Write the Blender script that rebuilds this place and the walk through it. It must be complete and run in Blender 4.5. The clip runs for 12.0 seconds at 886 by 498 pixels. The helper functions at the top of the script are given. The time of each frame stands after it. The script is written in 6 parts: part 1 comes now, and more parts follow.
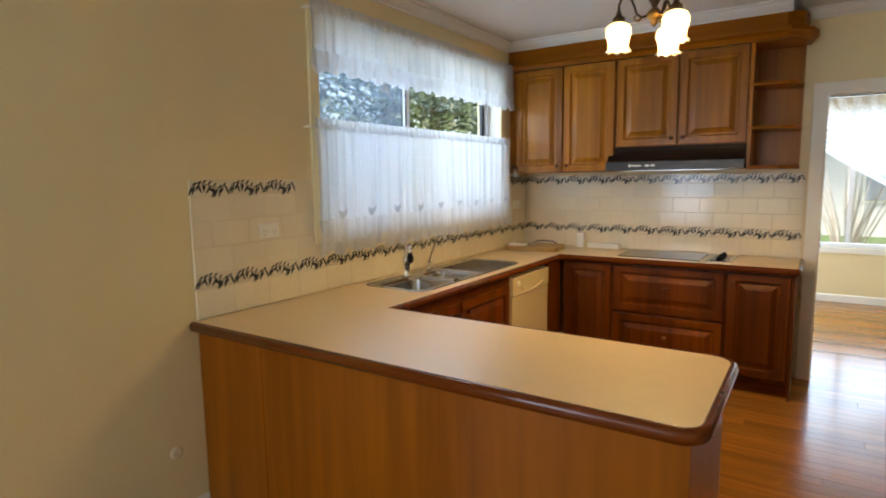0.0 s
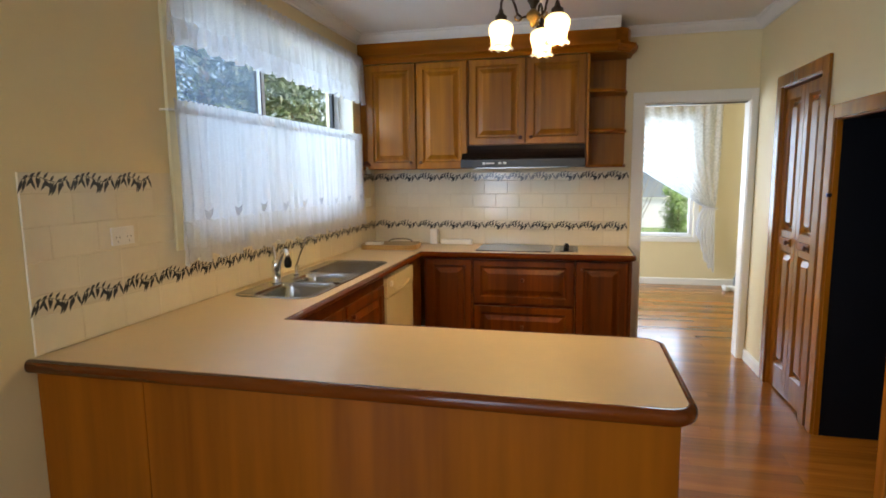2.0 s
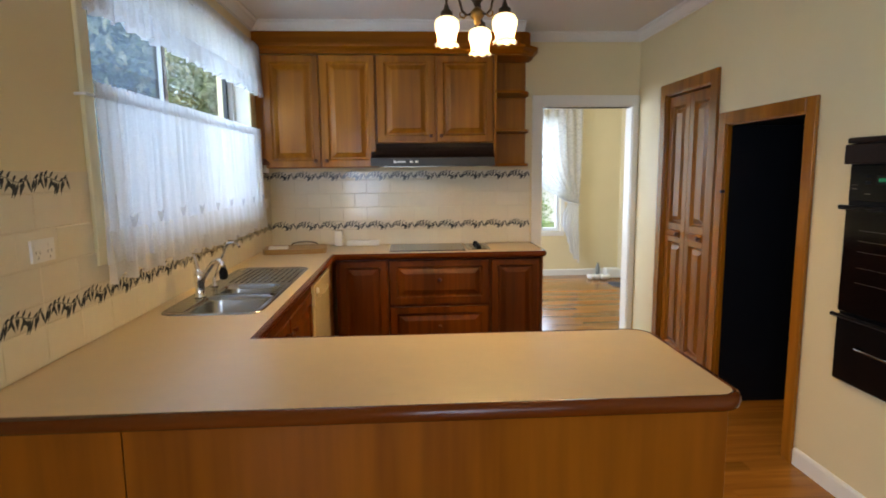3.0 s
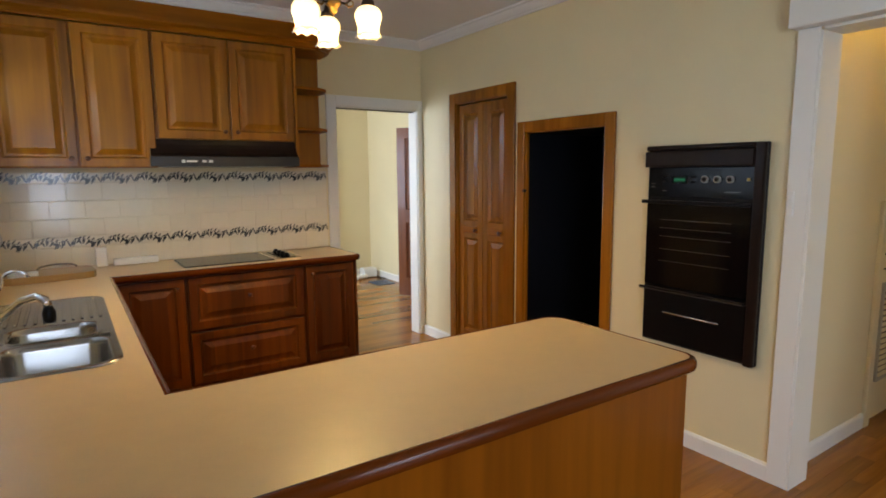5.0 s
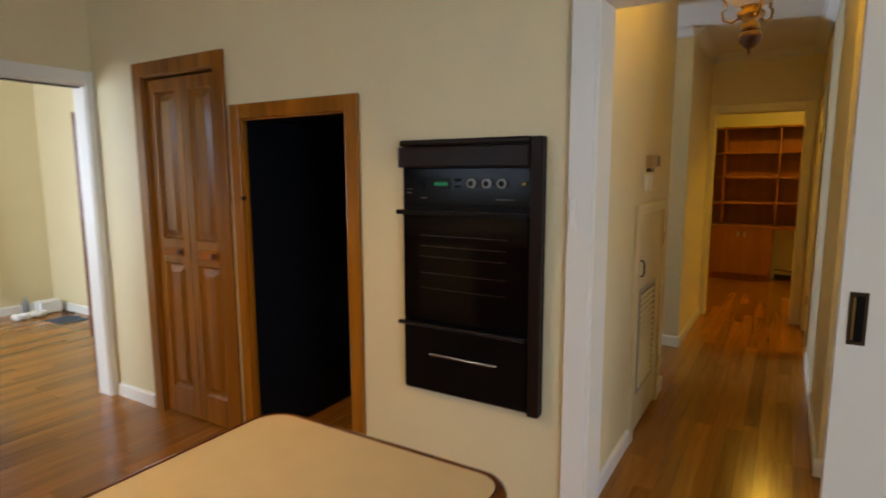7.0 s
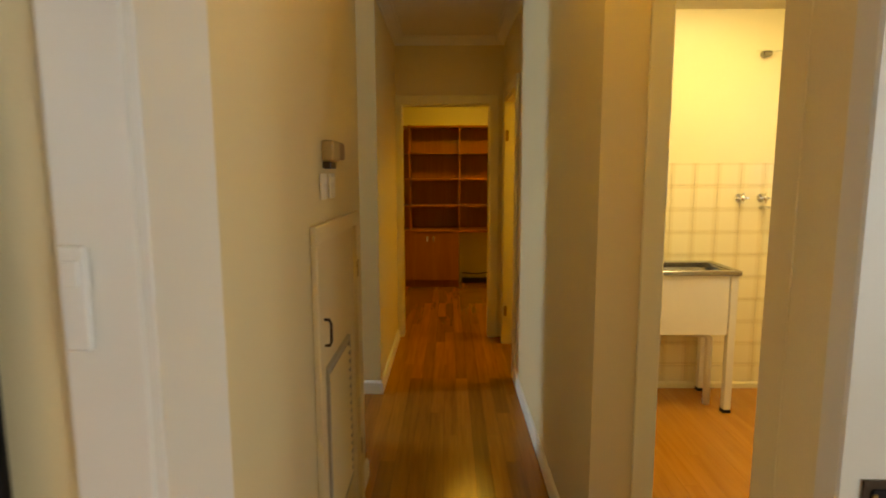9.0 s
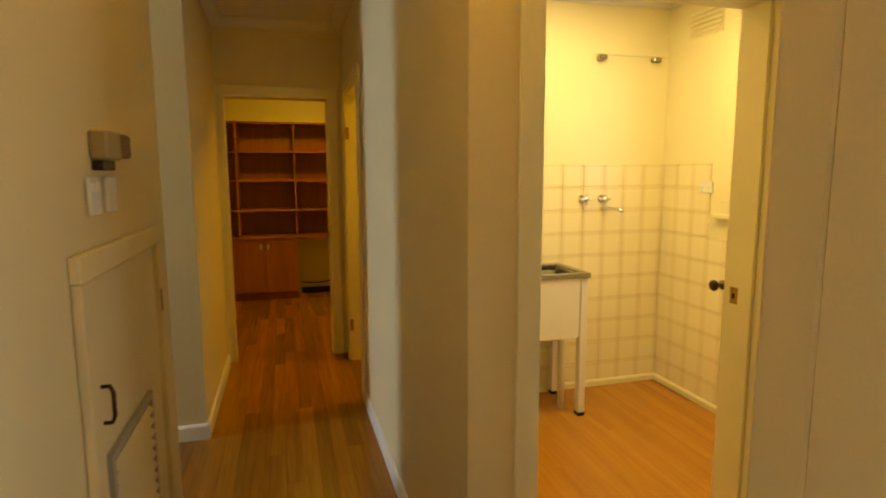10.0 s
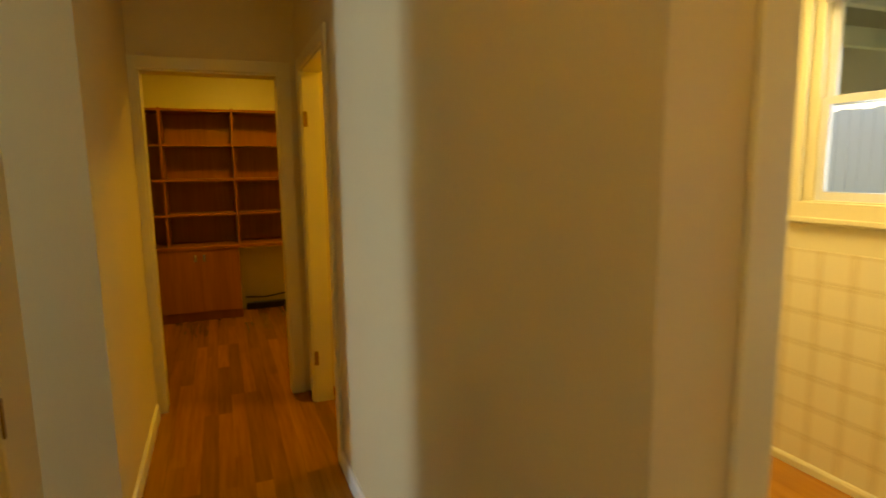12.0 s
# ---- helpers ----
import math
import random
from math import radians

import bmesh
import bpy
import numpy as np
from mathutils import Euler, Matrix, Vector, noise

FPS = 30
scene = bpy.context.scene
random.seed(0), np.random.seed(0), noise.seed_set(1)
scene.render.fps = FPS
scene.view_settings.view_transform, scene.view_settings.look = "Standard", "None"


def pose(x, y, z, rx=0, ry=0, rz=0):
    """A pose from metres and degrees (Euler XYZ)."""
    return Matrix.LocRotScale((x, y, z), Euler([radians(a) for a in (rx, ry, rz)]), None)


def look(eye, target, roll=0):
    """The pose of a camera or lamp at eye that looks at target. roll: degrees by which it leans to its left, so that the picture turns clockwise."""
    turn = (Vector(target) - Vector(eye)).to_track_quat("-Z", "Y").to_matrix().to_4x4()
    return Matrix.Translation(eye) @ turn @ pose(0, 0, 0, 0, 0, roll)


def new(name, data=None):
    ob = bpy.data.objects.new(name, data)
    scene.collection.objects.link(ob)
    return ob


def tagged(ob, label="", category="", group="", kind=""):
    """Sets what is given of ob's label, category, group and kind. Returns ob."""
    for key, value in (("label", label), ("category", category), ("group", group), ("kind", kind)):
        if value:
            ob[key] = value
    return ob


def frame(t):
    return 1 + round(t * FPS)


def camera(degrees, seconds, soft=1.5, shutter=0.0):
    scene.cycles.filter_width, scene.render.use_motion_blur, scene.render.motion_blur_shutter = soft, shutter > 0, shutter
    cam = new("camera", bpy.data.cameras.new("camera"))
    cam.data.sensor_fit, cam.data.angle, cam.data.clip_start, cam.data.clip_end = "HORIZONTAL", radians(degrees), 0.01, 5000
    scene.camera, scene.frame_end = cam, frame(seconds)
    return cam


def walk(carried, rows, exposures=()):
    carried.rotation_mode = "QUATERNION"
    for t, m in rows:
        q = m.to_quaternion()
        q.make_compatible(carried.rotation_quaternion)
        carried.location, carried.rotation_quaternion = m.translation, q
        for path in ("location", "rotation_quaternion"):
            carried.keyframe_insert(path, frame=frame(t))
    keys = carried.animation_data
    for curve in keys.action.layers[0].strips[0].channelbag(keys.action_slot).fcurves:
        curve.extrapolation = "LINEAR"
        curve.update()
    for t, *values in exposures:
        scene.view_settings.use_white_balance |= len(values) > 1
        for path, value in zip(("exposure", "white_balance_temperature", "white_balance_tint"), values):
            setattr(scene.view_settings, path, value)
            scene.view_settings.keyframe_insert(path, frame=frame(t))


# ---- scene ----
cam = camera(76.3, 12.0, soft=1.7, shutter=0.3)
PATH = [
    (0, (0.098, 0.031, 1.518), (-0.999, 1.685, 1.268), -0.8),
    (0.5, (0.032, -0.012, 1.507), (-0.85, 1.766, 1.264), -0.8),
    (1, (-0.041, -0.064, 1.512), (-0.782, 1.777, 1.257), -0.8),
    (1.5, (-0.175, -0.051, 1.508), (-0.793, 1.833, 1.248), -0.6),
    (2, (-0.408, -0.013, 1.497), (-0.859, 1.918, 1.239), -0.6),
    (2.5, (-0.688, -0.016, 1.498), (-0.898, 1.956, 1.237), -0.5),
    (3, (-0.989, 0.037, 1.505), (-0.882, 2.016, 1.236), -0.6),
    (3.5, (-1.287, 0.115, 1.51), (-0.865, 2.051, 1.24), -0.5),
    (5.5, (-1.817, 0.565, 1.498), (-0.581, 2.115, 1.227), -0.5),
    (6, (-1.642, 0.697, 1.495), (-0.3, 2.155, 1.221), -0.5),
    (6.5, (-1.382, 0.833, 1.502), (0.113, 2.134, 1.228), -0.4),
    (7, (-1.058, 1.017, 1.505), (0.635, 2.047, 1.233), -0.2),
    (7.5, (-0.737, 1.125, 1.493), (1.098, 1.875, 1.226), -0.1),
    (7.7, (-0.587, 1.164, 1.491), (1.286, 1.813, 1.221), -0.1),
    (9.3, (0.493, 1.284, 1.48), (2.471, 1.142, 1.216), -0.2),
    (9.5, (0.572, 1.286, 1.481), (2.539, 1.029, 1.216), -0.2),
    (10, (0.727, 1.268, 1.488), (2.638, 0.733, 1.223), -0.2),
    (10.5, (0.859, 1.266, 1.494), (2.687, 0.498, 1.229), -0.15),
    (11, (0.997, 1.272, 1.492), (2.763, 0.374, 1.222), -0.2),
    (11.5, (1.241, 1.27, 1.495), (3.004, 0.368, 1.216), -0.3),
    (12, (1.603, 1.305, 1.491), (3.444, 0.577, 1.207), -0.8),
]
EXPOSURES = [(0, 1.90, 7300, 15), (3.5, 1.78, 6850, 16), (5.5, 1.68, 6900, 16), (7.7, 1.68, 7100, 16), (9.3, 1.74, 9200, 14), (10.5, 1.76, 9200, 13), (12, 1.70, 9200, 13)]
walk(cam, [(t, look(eye, target, roll)) for t, eye, target, roll in PATH], EXPOSURES)

# ---- world, daylight, lamps ----
world = bpy.data.worlds.new("sky")
scene.world = world
world.use_nodes = True
_n = world.node_tree.nodes
_sky = _n.new("ShaderNodeTexSky")
_sky.sky_type, _sky.sun_disc = "NISHITA", False
_sky.sun_elevation, _sky.sun_rotation = radians(55), radians(108)
_sky.air_density, _sky.dust_density = 1.0, 3.0
_n["Background"].inputs["Strength"].default_value = 0.15
world.node_tree.links.new(_sky.outputs[0], _n["Background"].inputs["Color"])


def lamp(name, kind, m, energy, colour, size=0.05, size_y=None, angle=None):
    data = bpy.data.lights.new(name, kind)
    data.energy, data.color = energy, colour
    if kind == "AREA":
        data.shape, data.size, data.size_y = "RECTANGLE", size, size_y or size
    elif kind == "SUN":
        data.angle = radians(angle)
    else:
        data.shadow_soft_size = size
    ob = new(name, data)
    ob.matrix_world = m
    return ob


WARM, WARMER, DAY = (1.0, 0.67, 0.24), (1.0, 0.64, 0.075), (0.58, 0.75, 1.0)
lamp("sun", "SUN", look((0, 0, 10), (-3.0, 1, 5)), 3.0, (1, 0.95, 0.88), angle=12)
# daylight in the window openings
lamp("daylight_kitchen_window", "AREA", look((-2.62, 3.3, 1.85), (0.4, 3.2, 1.0)), 13, DAY, 2.1, 1.2)
# two unseen dining windows, added and placed for cool fill on the kitchen
lamp("daylight_dining_window", "AREA", look((-2.45, -1.75, 1.35), (0.9, 2.6, 0.5)), 30, DAY, 2.0, 1.8)
lamp("daylight_south_window", "AREA", look((-1.1, -3.35, 1.35), (-0.2, 0, 1.2)), 4, DAY, 1.5, 1.8)
lamp("daylight_north_window", "AREA", look((0.27, 8.4, 1.45), (0.4, 5, 0.6)), 15, DAY, 1.7, 1.5)
# added lamp at an unseen side opening, brightens the next room
lamp("daylight_north_room", "AREA", look((-2.45, 6.6, 1.5), (2, 6.6, 0.9)), 52, DAY, 1.6, 1.4)
lamp("daylight_entry", "AREA", look((3.76, 4.75, 1.3), (3.6, 0.8, 0.7)), 21, (0.44, 0.67, 1.0), 0.32, 1.7)
lamp("daylight_back_door", "AREA", look((1.66, -1.70, 1.3), (1.66, 0, 1.2)), 3, DAY, 0.75, 1.6)
lamp("daylight_laundry_window", "AREA", look((3.05, -1.42, 1.8), (3.05, 0, 1.5)), 2, DAY, 0.6, 0.9)
# lamps on the kitchen and hall pendants, and ceiling lamps of the small rooms
HUB = (-0.635, 3.08, 2.30)
for k in range(3):
    a = radians(78 + 120 * k)
    lamp("kitchen_bulb", "POINT", pose(HUB[0] + 0.17 * math.cos(a), HUB[1] + 0.17 * math.sin(a), 2.185), 8.2, WARM, 0.025)
lamp("hall_bulb", "POINT", pose(1.48, 1.18, 2.25), 6.8, WARMER, 0.06)
lamp("laundry_ceiling_lamp", "AREA", look((3.2, -0.35, 2.6), (3.2, -0.35, 0)), 8.4, (1.0, 0.84, 0.42), 0.7, 0.7)
lamp("study_ceiling_lamp", "AREA", look((6.5, 1.0, 2.6), (6.5, 1.0, 0)), 7, WARMER, 0.35, 0.35)
lamp("side_room_lamp", "AREA", look((4.8, -0.4, 2.6), (4.8, -0.4, 0)), 5, WARMER, 0.35, 0.35)


# ---- materials ----
def material(name, colour, rough=0.5, metal=0.0, spread=0.08, scale=6.0, fine=120.0, bump=0.05, coat=0.0, vary=0.0, stretch=(1, 1, 1), dark=None, contrast=1.0):
    """A surface with two scales of variation in colour and relief; vary: how much single objects differ."""
    mat = bpy.data.materials.new(name)
    mat.use_nodes = True
    nt = mat.node_tree
    bsdf = nt.nodes["Principled BSDF"]
    mp = nt.nodes.new("ShaderNodeMapping")
    mp.inputs["Scale"].default_value = stretch
    geo = nt.nodes.new("ShaderNodeNewGeometry")
    nt.links.new(geo.outputs["Position"], mp.inputs["Vector"])
    n1, n2 = nt.nodes.new("ShaderNodeTexNoise"), nt.nodes.new("ShaderNodeTexNoise")
    n1.inputs["Scale"].default_value, n1.inputs["Detail"].default_value = scale, 4
    n2.inputs["Scale"].default_value, n2.inputs["Detail"].default_value = fine, 3
    vec = mp.outputs["Vector"]
    if vary:
        info = nt.nodes.new("ShaderNodeObjectInfo")
        add = nt.nodes.new("ShaderNodeVectorMath")
        add.operation = "MULTIPLY_ADD"
        add.inputs[1].default_value = (37, 53, 71)
        nt.links.new(info.outputs["Random"], add.inputs[0])
        nt.links.new(vec, add.inputs[2])
        vec = add.outputs[0]
    for n in (n1, n2):
        nt.links.new(vec, n.inputs["Vector"])
    ramp = nt.nodes.new("ShaderNodeValToRGB")
    lo = dark or tuple(c * (1 - spread * 2) for c in colour)
    hi = tuple(min(1, c * (1 + spread)) for c in colour)
    ramp.color_ramp.elements[0].position, ramp.color_ramp.elements[1].position = 0.5 - 0.2 / contrast, 0.5 + 0.2 / contrast
    ramp.color_ramp.elements[0].color, ramp.color_ramp.elements[1].color = (*lo, 1), (*hi, 1)
    mix = nt.nodes.new("ShaderNodeMath")
    mix.operation = "MULTIPLY_ADD"
    mix.inputs[1].default_value, mix.inputs[2].default_value = 0.45, 0.0
    nt.links.new(n2.outputs["Fac"], mix.inputs[0])
    sm = nt.nodes.new("ShaderNodeMath")
    sm.operation = "MULTIPLY_ADD"
    sm.inputs[1].default_value = 0.55
    nt.links.new(n1.outputs["Fac"], sm.inputs[0])
    nt.links.new(mix.outputs[0], sm.inputs[2])
    nt.links.new(sm.outputs[0], ramp.inputs["Fac"])
    out = ramp.outputs["Color"]
    if vary:
        hsv = nt.nodes.new("ShaderNodeHueSaturation")
        rng = nt.nodes.new("ShaderNodeMapRange")
        rng.inputs["To Min"].default_value, rng.inputs["To Max"].default_value = 1 - vary, 1 + vary
        nt.links.new(info.outputs["Random"], rng.inputs["Value"])
        nt.links.new(rng.outputs[0], hsv.inputs["Value"])
        nt.links.new(out, hsv.inputs["Color"])
        out = hsv.outputs["Color"]
    nt.links.new(out, bsdf.inputs["Base Color"])
    rr = nt.nodes.new("ShaderNodeMapRange")
    rr.inputs["To Min"].default_value, rr.inputs["To Max"].default_value = max(0.02, rough * 0.85), min(1, rough * 1.15)
    nt.links.new(n1.outputs["Fac"], rr.inputs["Value"])
    nt.links.new(rr.outputs[0], bsdf.inputs["Roughness"])
    bsdf.inputs["Metallic"].default_value = metal
    bsdf.inputs["Coat Weight"].default_value = coat
    bsdf.inputs["Coat Roughness"].default_value = 0.12
    if bump:
        b = nt.nodes.new("ShaderNodeBump")
        b.inputs["Strength"].default_value, b.inputs["Distance"].default_value = bump, 0.002
        nt.links.new(sm.outputs[0], b.inputs["Height"])
        nt.links.new(b.outputs[0], bsdf.inputs["Normal"])
    return mat


def wood(name, colour, dark, axis="z", rough=0.38, coat=0.12, vary=0.0, spread=0.1, grain=9.0, staves=0.0, gloss=0.22):
    stretch = {"x": (0.06, 1, 1), "y": (1, 0.06, 1), "z": (1, 1, 0.06)}[axis]
    mat = material(name, colour, rough, 0, spread, grain, grain * 5, 0.05, coat, vary, stretch, dark, 0.95)
    mat.node_tree.nodes["Principled BSDF"].inputs["Specular IOR Level"].default_value = gloss
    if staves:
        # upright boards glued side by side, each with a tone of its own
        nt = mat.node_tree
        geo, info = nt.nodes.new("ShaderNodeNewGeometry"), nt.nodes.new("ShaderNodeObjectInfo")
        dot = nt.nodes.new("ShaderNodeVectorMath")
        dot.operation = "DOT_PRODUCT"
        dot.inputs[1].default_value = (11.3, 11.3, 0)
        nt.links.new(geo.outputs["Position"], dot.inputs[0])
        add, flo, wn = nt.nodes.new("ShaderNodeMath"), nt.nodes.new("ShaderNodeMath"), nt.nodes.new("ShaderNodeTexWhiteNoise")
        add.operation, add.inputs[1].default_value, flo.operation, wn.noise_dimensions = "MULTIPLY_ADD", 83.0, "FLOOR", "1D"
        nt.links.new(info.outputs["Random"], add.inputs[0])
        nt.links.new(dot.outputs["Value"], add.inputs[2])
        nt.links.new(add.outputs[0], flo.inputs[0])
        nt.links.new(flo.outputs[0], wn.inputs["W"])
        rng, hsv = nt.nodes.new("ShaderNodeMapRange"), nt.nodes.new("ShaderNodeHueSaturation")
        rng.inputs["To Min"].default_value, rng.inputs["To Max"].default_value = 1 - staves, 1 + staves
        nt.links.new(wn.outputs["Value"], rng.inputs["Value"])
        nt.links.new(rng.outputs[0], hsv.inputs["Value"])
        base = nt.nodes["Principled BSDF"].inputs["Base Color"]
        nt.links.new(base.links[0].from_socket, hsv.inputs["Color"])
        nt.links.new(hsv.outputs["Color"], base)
    return mat


def glow(name, colour, strength):
    mat = bpy.data.materials.new(name)
    mat.use_nodes = True
    nt = mat.node_tree
    e = nt.nodes.new("ShaderNodeEmission")
    e.inputs["Color"].default_value, e.inputs["Strength"].default_value = (*colour, 1), strength
    nt.links.new(e.outputs[0], nt.nodes["Material Output"].inputs["Surface"])
    return mat


def glass(name, tint=(0.95, 0.98, 0.97)):
    mat = bpy.data.materials.new(name)
    mat.use_nodes = True
    nt = mat.node_tree
    tr, gl, mx = nt.nodes.new("ShaderNodeBsdfTransparent"), nt.nodes.new("ShaderNodeBsdfGlossy"), nt.nodes.new("ShaderNodeMixShader")
    tr.inputs["Color"].default_value = (*tint, 1)
    gl.inputs["Roughness"].default_value = 0.02
    lw = nt.nodes.new("ShaderNodeLayerWeight")
    pw = nt.nodes.new("ShaderNodeMath")
    pw.operation = "POWER"
    pw.inputs[1].default_value = 5
    ma = nt.nodes.new("ShaderNodeMath")
    ma.operation = "MULTIPLY_ADD"
    ma.inputs[1].default_value, ma.inputs[2].default_value = 0.5, 0.03
    nt.links.new(lw.outputs["Facing"], pw.inputs[0])
    nt.links.new(pw.outputs[0], ma.inputs[0])
    nt.links.new(ma.outputs[0], mx.inputs[0])
    nt.links.new(tr.outputs[0], mx.inputs[1])
    nt.links.new(gl.outputs[0], mx.inputs[2])
    nt.links.new(mx.outputs[0], nt.nodes["Material Output"].inputs["Surface"])
    return mat


def lace(name, colour, open_share, scale, through_light=0.5):
    """Thin woven cloth: partly open between its threads, and partly translucent."""
    mat = bpy.data.materials.new(name)
    mat.use_nodes = True
    nt = mat.node_tree
    df, tl = nt.nodes.new("ShaderNodeBsdfDiffuse"), nt.nodes.new("ShaderNodeBsdfTranslucent")
    tp = nt.nodes.new("ShaderNodeBsdfTransparent")
    df.inputs["Color"].default_value = tl.inputs["Color"].default_value = (*colour, 1)
    m1, m2 = nt.nodes.new("ShaderNodeMixShader"), nt.nodes.new("ShaderNodeMixShader")
    m1.inputs[0].default_value = through_light
    nt.links.new(df.outputs[0], m1.inputs[1])
    nt.links.new(tl.outputs[0], m1.inputs[2])
    geo = nt.nodes.new("ShaderNodeNewGeometry")
    vo = nt.nodes.new("ShaderNodeTexVoronoi")
    vo.inputs["Scale"].default_value = scale
    nz = nt.nodes.new("ShaderNodeTexNoise")
    nz.inputs["Scale"].default_value = 240
    nt.links.new(geo.outputs["Position"], vo.inputs["Vector"])
    nt.links.new(geo.outputs["Position"], nz.inputs["Vector"])
    mul = nt.nodes.new("ShaderNodeMath")
    mul.operation = "MULTIPLY"
    nt.links.new(vo.outputs["Distance"], mul.inputs[0])
    nt.links.new(nz.outputs["Fac"], mul.inputs[1])
    rg = nt.nodes.new("ShaderNodeMapRange")
    rg.inputs["From Min"].default_value, rg.inputs["From Max"].default_value = 0.08, 0.45
    rg.inputs["To Min"].default_value, rg.inputs["To Max"].default_value = max(0, open_share - 0.10), min(1, open_share + 0.14)
    nt.links.new(mul.outputs[0], rg.inputs["Value"])
    nt.links.new(rg.outputs[0], m2.inputs[0])
    nt.links.new(m1.outputs[0], m2.inputs[1])
    nt.links.new(tp.outputs[0], m2.inputs[2])
    nt.links.new(m2.outputs[0], nt.nodes["Material Output"].inputs["Surface"])
    return mat


CREAM = material("cream_wall_paint", (0.735, 0.62, 0.365), 0.45, spread=0.02, scale=3, fine=300, bump=0.04)
LAUNDRY_PAINT = material("pale_yellow_wall_paint", (0.79, 0.72, 0.46), 0.4, spread=0.02, scale=3, fine=300, bump=0.04)
CEILING = material("ceiling_paint", (0.74, 0.72, 0.68), 0.8, spread=0.02, scale=3, fine=200, bump=0.03)
WHITE = material("white_gloss_paint", (0.78, 0.75, 0.67), 0.34, spread=0.006, scale=2, fine=250, bump=0.03)
DOORWHITE = material("white_enamel_door_paint", (0.78, 0.78, 0.76), 0.16, spread=0.015, scale=4, fine=60, bump=0.06)
DOORCREAM = material("off_white_door_paint", (0.66, 0.61, 0.50), 0.38, spread=0.01, scale=2, fine=250, bump=0.03)
# near-black lining: the fridge recess's unlit dark is put into this colour
RECESSDARK = material("recess_dark", (0.006, 0.007, 0.010), 0.5, spread=0.1, bump=0.03)
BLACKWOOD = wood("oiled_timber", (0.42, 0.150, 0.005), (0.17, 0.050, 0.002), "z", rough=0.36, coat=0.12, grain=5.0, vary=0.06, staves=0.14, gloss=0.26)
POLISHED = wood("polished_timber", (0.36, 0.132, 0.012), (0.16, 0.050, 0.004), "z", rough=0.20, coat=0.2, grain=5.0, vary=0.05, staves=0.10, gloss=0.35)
# redder than the wall cabinets; the weaker light low down is darkened in
BASEWOOD = wood("shaded_red_oiled_timber", (0.165, 0.042, 0.003), (0.060, 0.012, 0.001), "z", rough=0.34, coat=0.12, grain=5.0, vary=0.06, staves=0.38, gloss=0.22)
BLACKWOOD_X = wood("oiled_timber_crosswise", (0.35, 0.112, 0.003), (0.16, 0.044, 0.001), "x", coat=0.06, grain=5.0, gloss=0.10, vary=0.10)
BLACKWOOD_Y = wood("oiled_timber_lengthwise", (0.35, 0.112, 0.003), (0.16, 0.044, 0.001), "y", coat=0.06, grain=5.0, gloss=0.10, vary=0.10)
EDGE_X = wood("dark_timber_edging", (0.15, 0.034, 0.004), (0.07, 0.013, 0.002), "x", rough=0.20, coat=0.12, gloss=0.2)
EDGE_Y = wood("dark_timber_edging_y", (0.15, 0.034, 0.004), (0.07, 0.013, 0.002), "y", rough=0.3, coat=0.12, gloss=0.15)
PANELWOOD = wood("honey_timber_veneer", (0.275, 0.080, 0.004), (0.155, 0.039, 0.002), "z", rough=0.35, coat=0.10, grain=4, gloss=0.12)
SHELFWOOD = wood("red_brown_shelf_veneer", (0.34, 0.12, 0.022), (0.23, 0.07, 0.012), "z", rough=0.4, grain=8)
LAMINATE = material("beige_laminate", (0.63, 0.475, 0.27), 0.33, spread=0.035, scale=14, fine=300, bump=0.02)
TILE = material("cream_glazed_tile", (0.74, 0.67, 0.51), 0.10, spread=0.02, scale=4, fine=30, bump=0.05, vary=0.03)
GROUT = material("grout", (0.70, 0.62, 0.45), 0.7, spread=0.06, fine=200)
LEAFINK = material("grey_green_leaf_glaze", (0.055, 0.06, 0.062), 0.15, spread=0.2, scale=60, fine=200, bump=0.0)
STEEL = material("brushed_steel", (0.38, 0.375, 0.36), 0.22, 1.0, 0.02, 20, 300, 0.0)
CHROME = material("chrome", (0.72, 0.72, 0.72), 0.08, 1.0, 0.02, bump=0.0)
BRASS = material("aged_brass", (0.36, 0.22, 0.07), 0.3, 1.0, 0.15, 30, 200, 0.1)
BRONZE = material("dark_bronze", (0.07, 0.045, 0.025), 0.35, 0.8, 0.2, 30, 200, 0.1)
KNOBWOOD = wood("dark_turned_timber", (0.14, 0.045, 0.015), (0.07, 0.02, 0.008), "y", rough=0.3, coat=0.4)
BLACKGLASS = material("black_glass", (0.003, 0.0025, 0.0025), 0.10, spread=0.05, bump=0.0)
BLACKGLASS.node_tree.nodes["Principled BSDF"].inputs["Specular IOR Level"].default_value = 0.25
BLACKMETAL = material("black_enamel", (0.004, 0.0035, 0.0035), 0.3, spread=0.15, scale=12, fine=150, bump=0.03)
HOODGREY = material("brown_grey_enamel", (0.016, 0.013, 0.011), 0.36, spread=0.1, scale=12, fine=150, bump=0.02)
DARKBROWN = material("dark_brown_enamel", (0.016, 0.008, 0.005), 0.35, spread=0.15, scale=12, fine=150, bump=0.03)
PLASTIC = material("white_plastic", (0.78, 0.76, 0.70), 0.35, spread=0.02, bump=0.0)
ALMOND = material("almond_enamel", (0.72, 0.62, 0.42), 0.25, spread=0.03, scale=4, bump=0.02)
GLASS = glass("window_glass")
for _m in (BLACKMETAL, DARKBROWN, RECESSDARK):
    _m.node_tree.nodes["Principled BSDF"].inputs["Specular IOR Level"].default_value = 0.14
LACE = lace("white_lace", (0.80, 0.82, 0.86), 0.24, 420, 0.5)
LACE_OPEN = lace("open_white_lace", (0.78, 0.79, 0.80), 0.30, 300, 0.6)
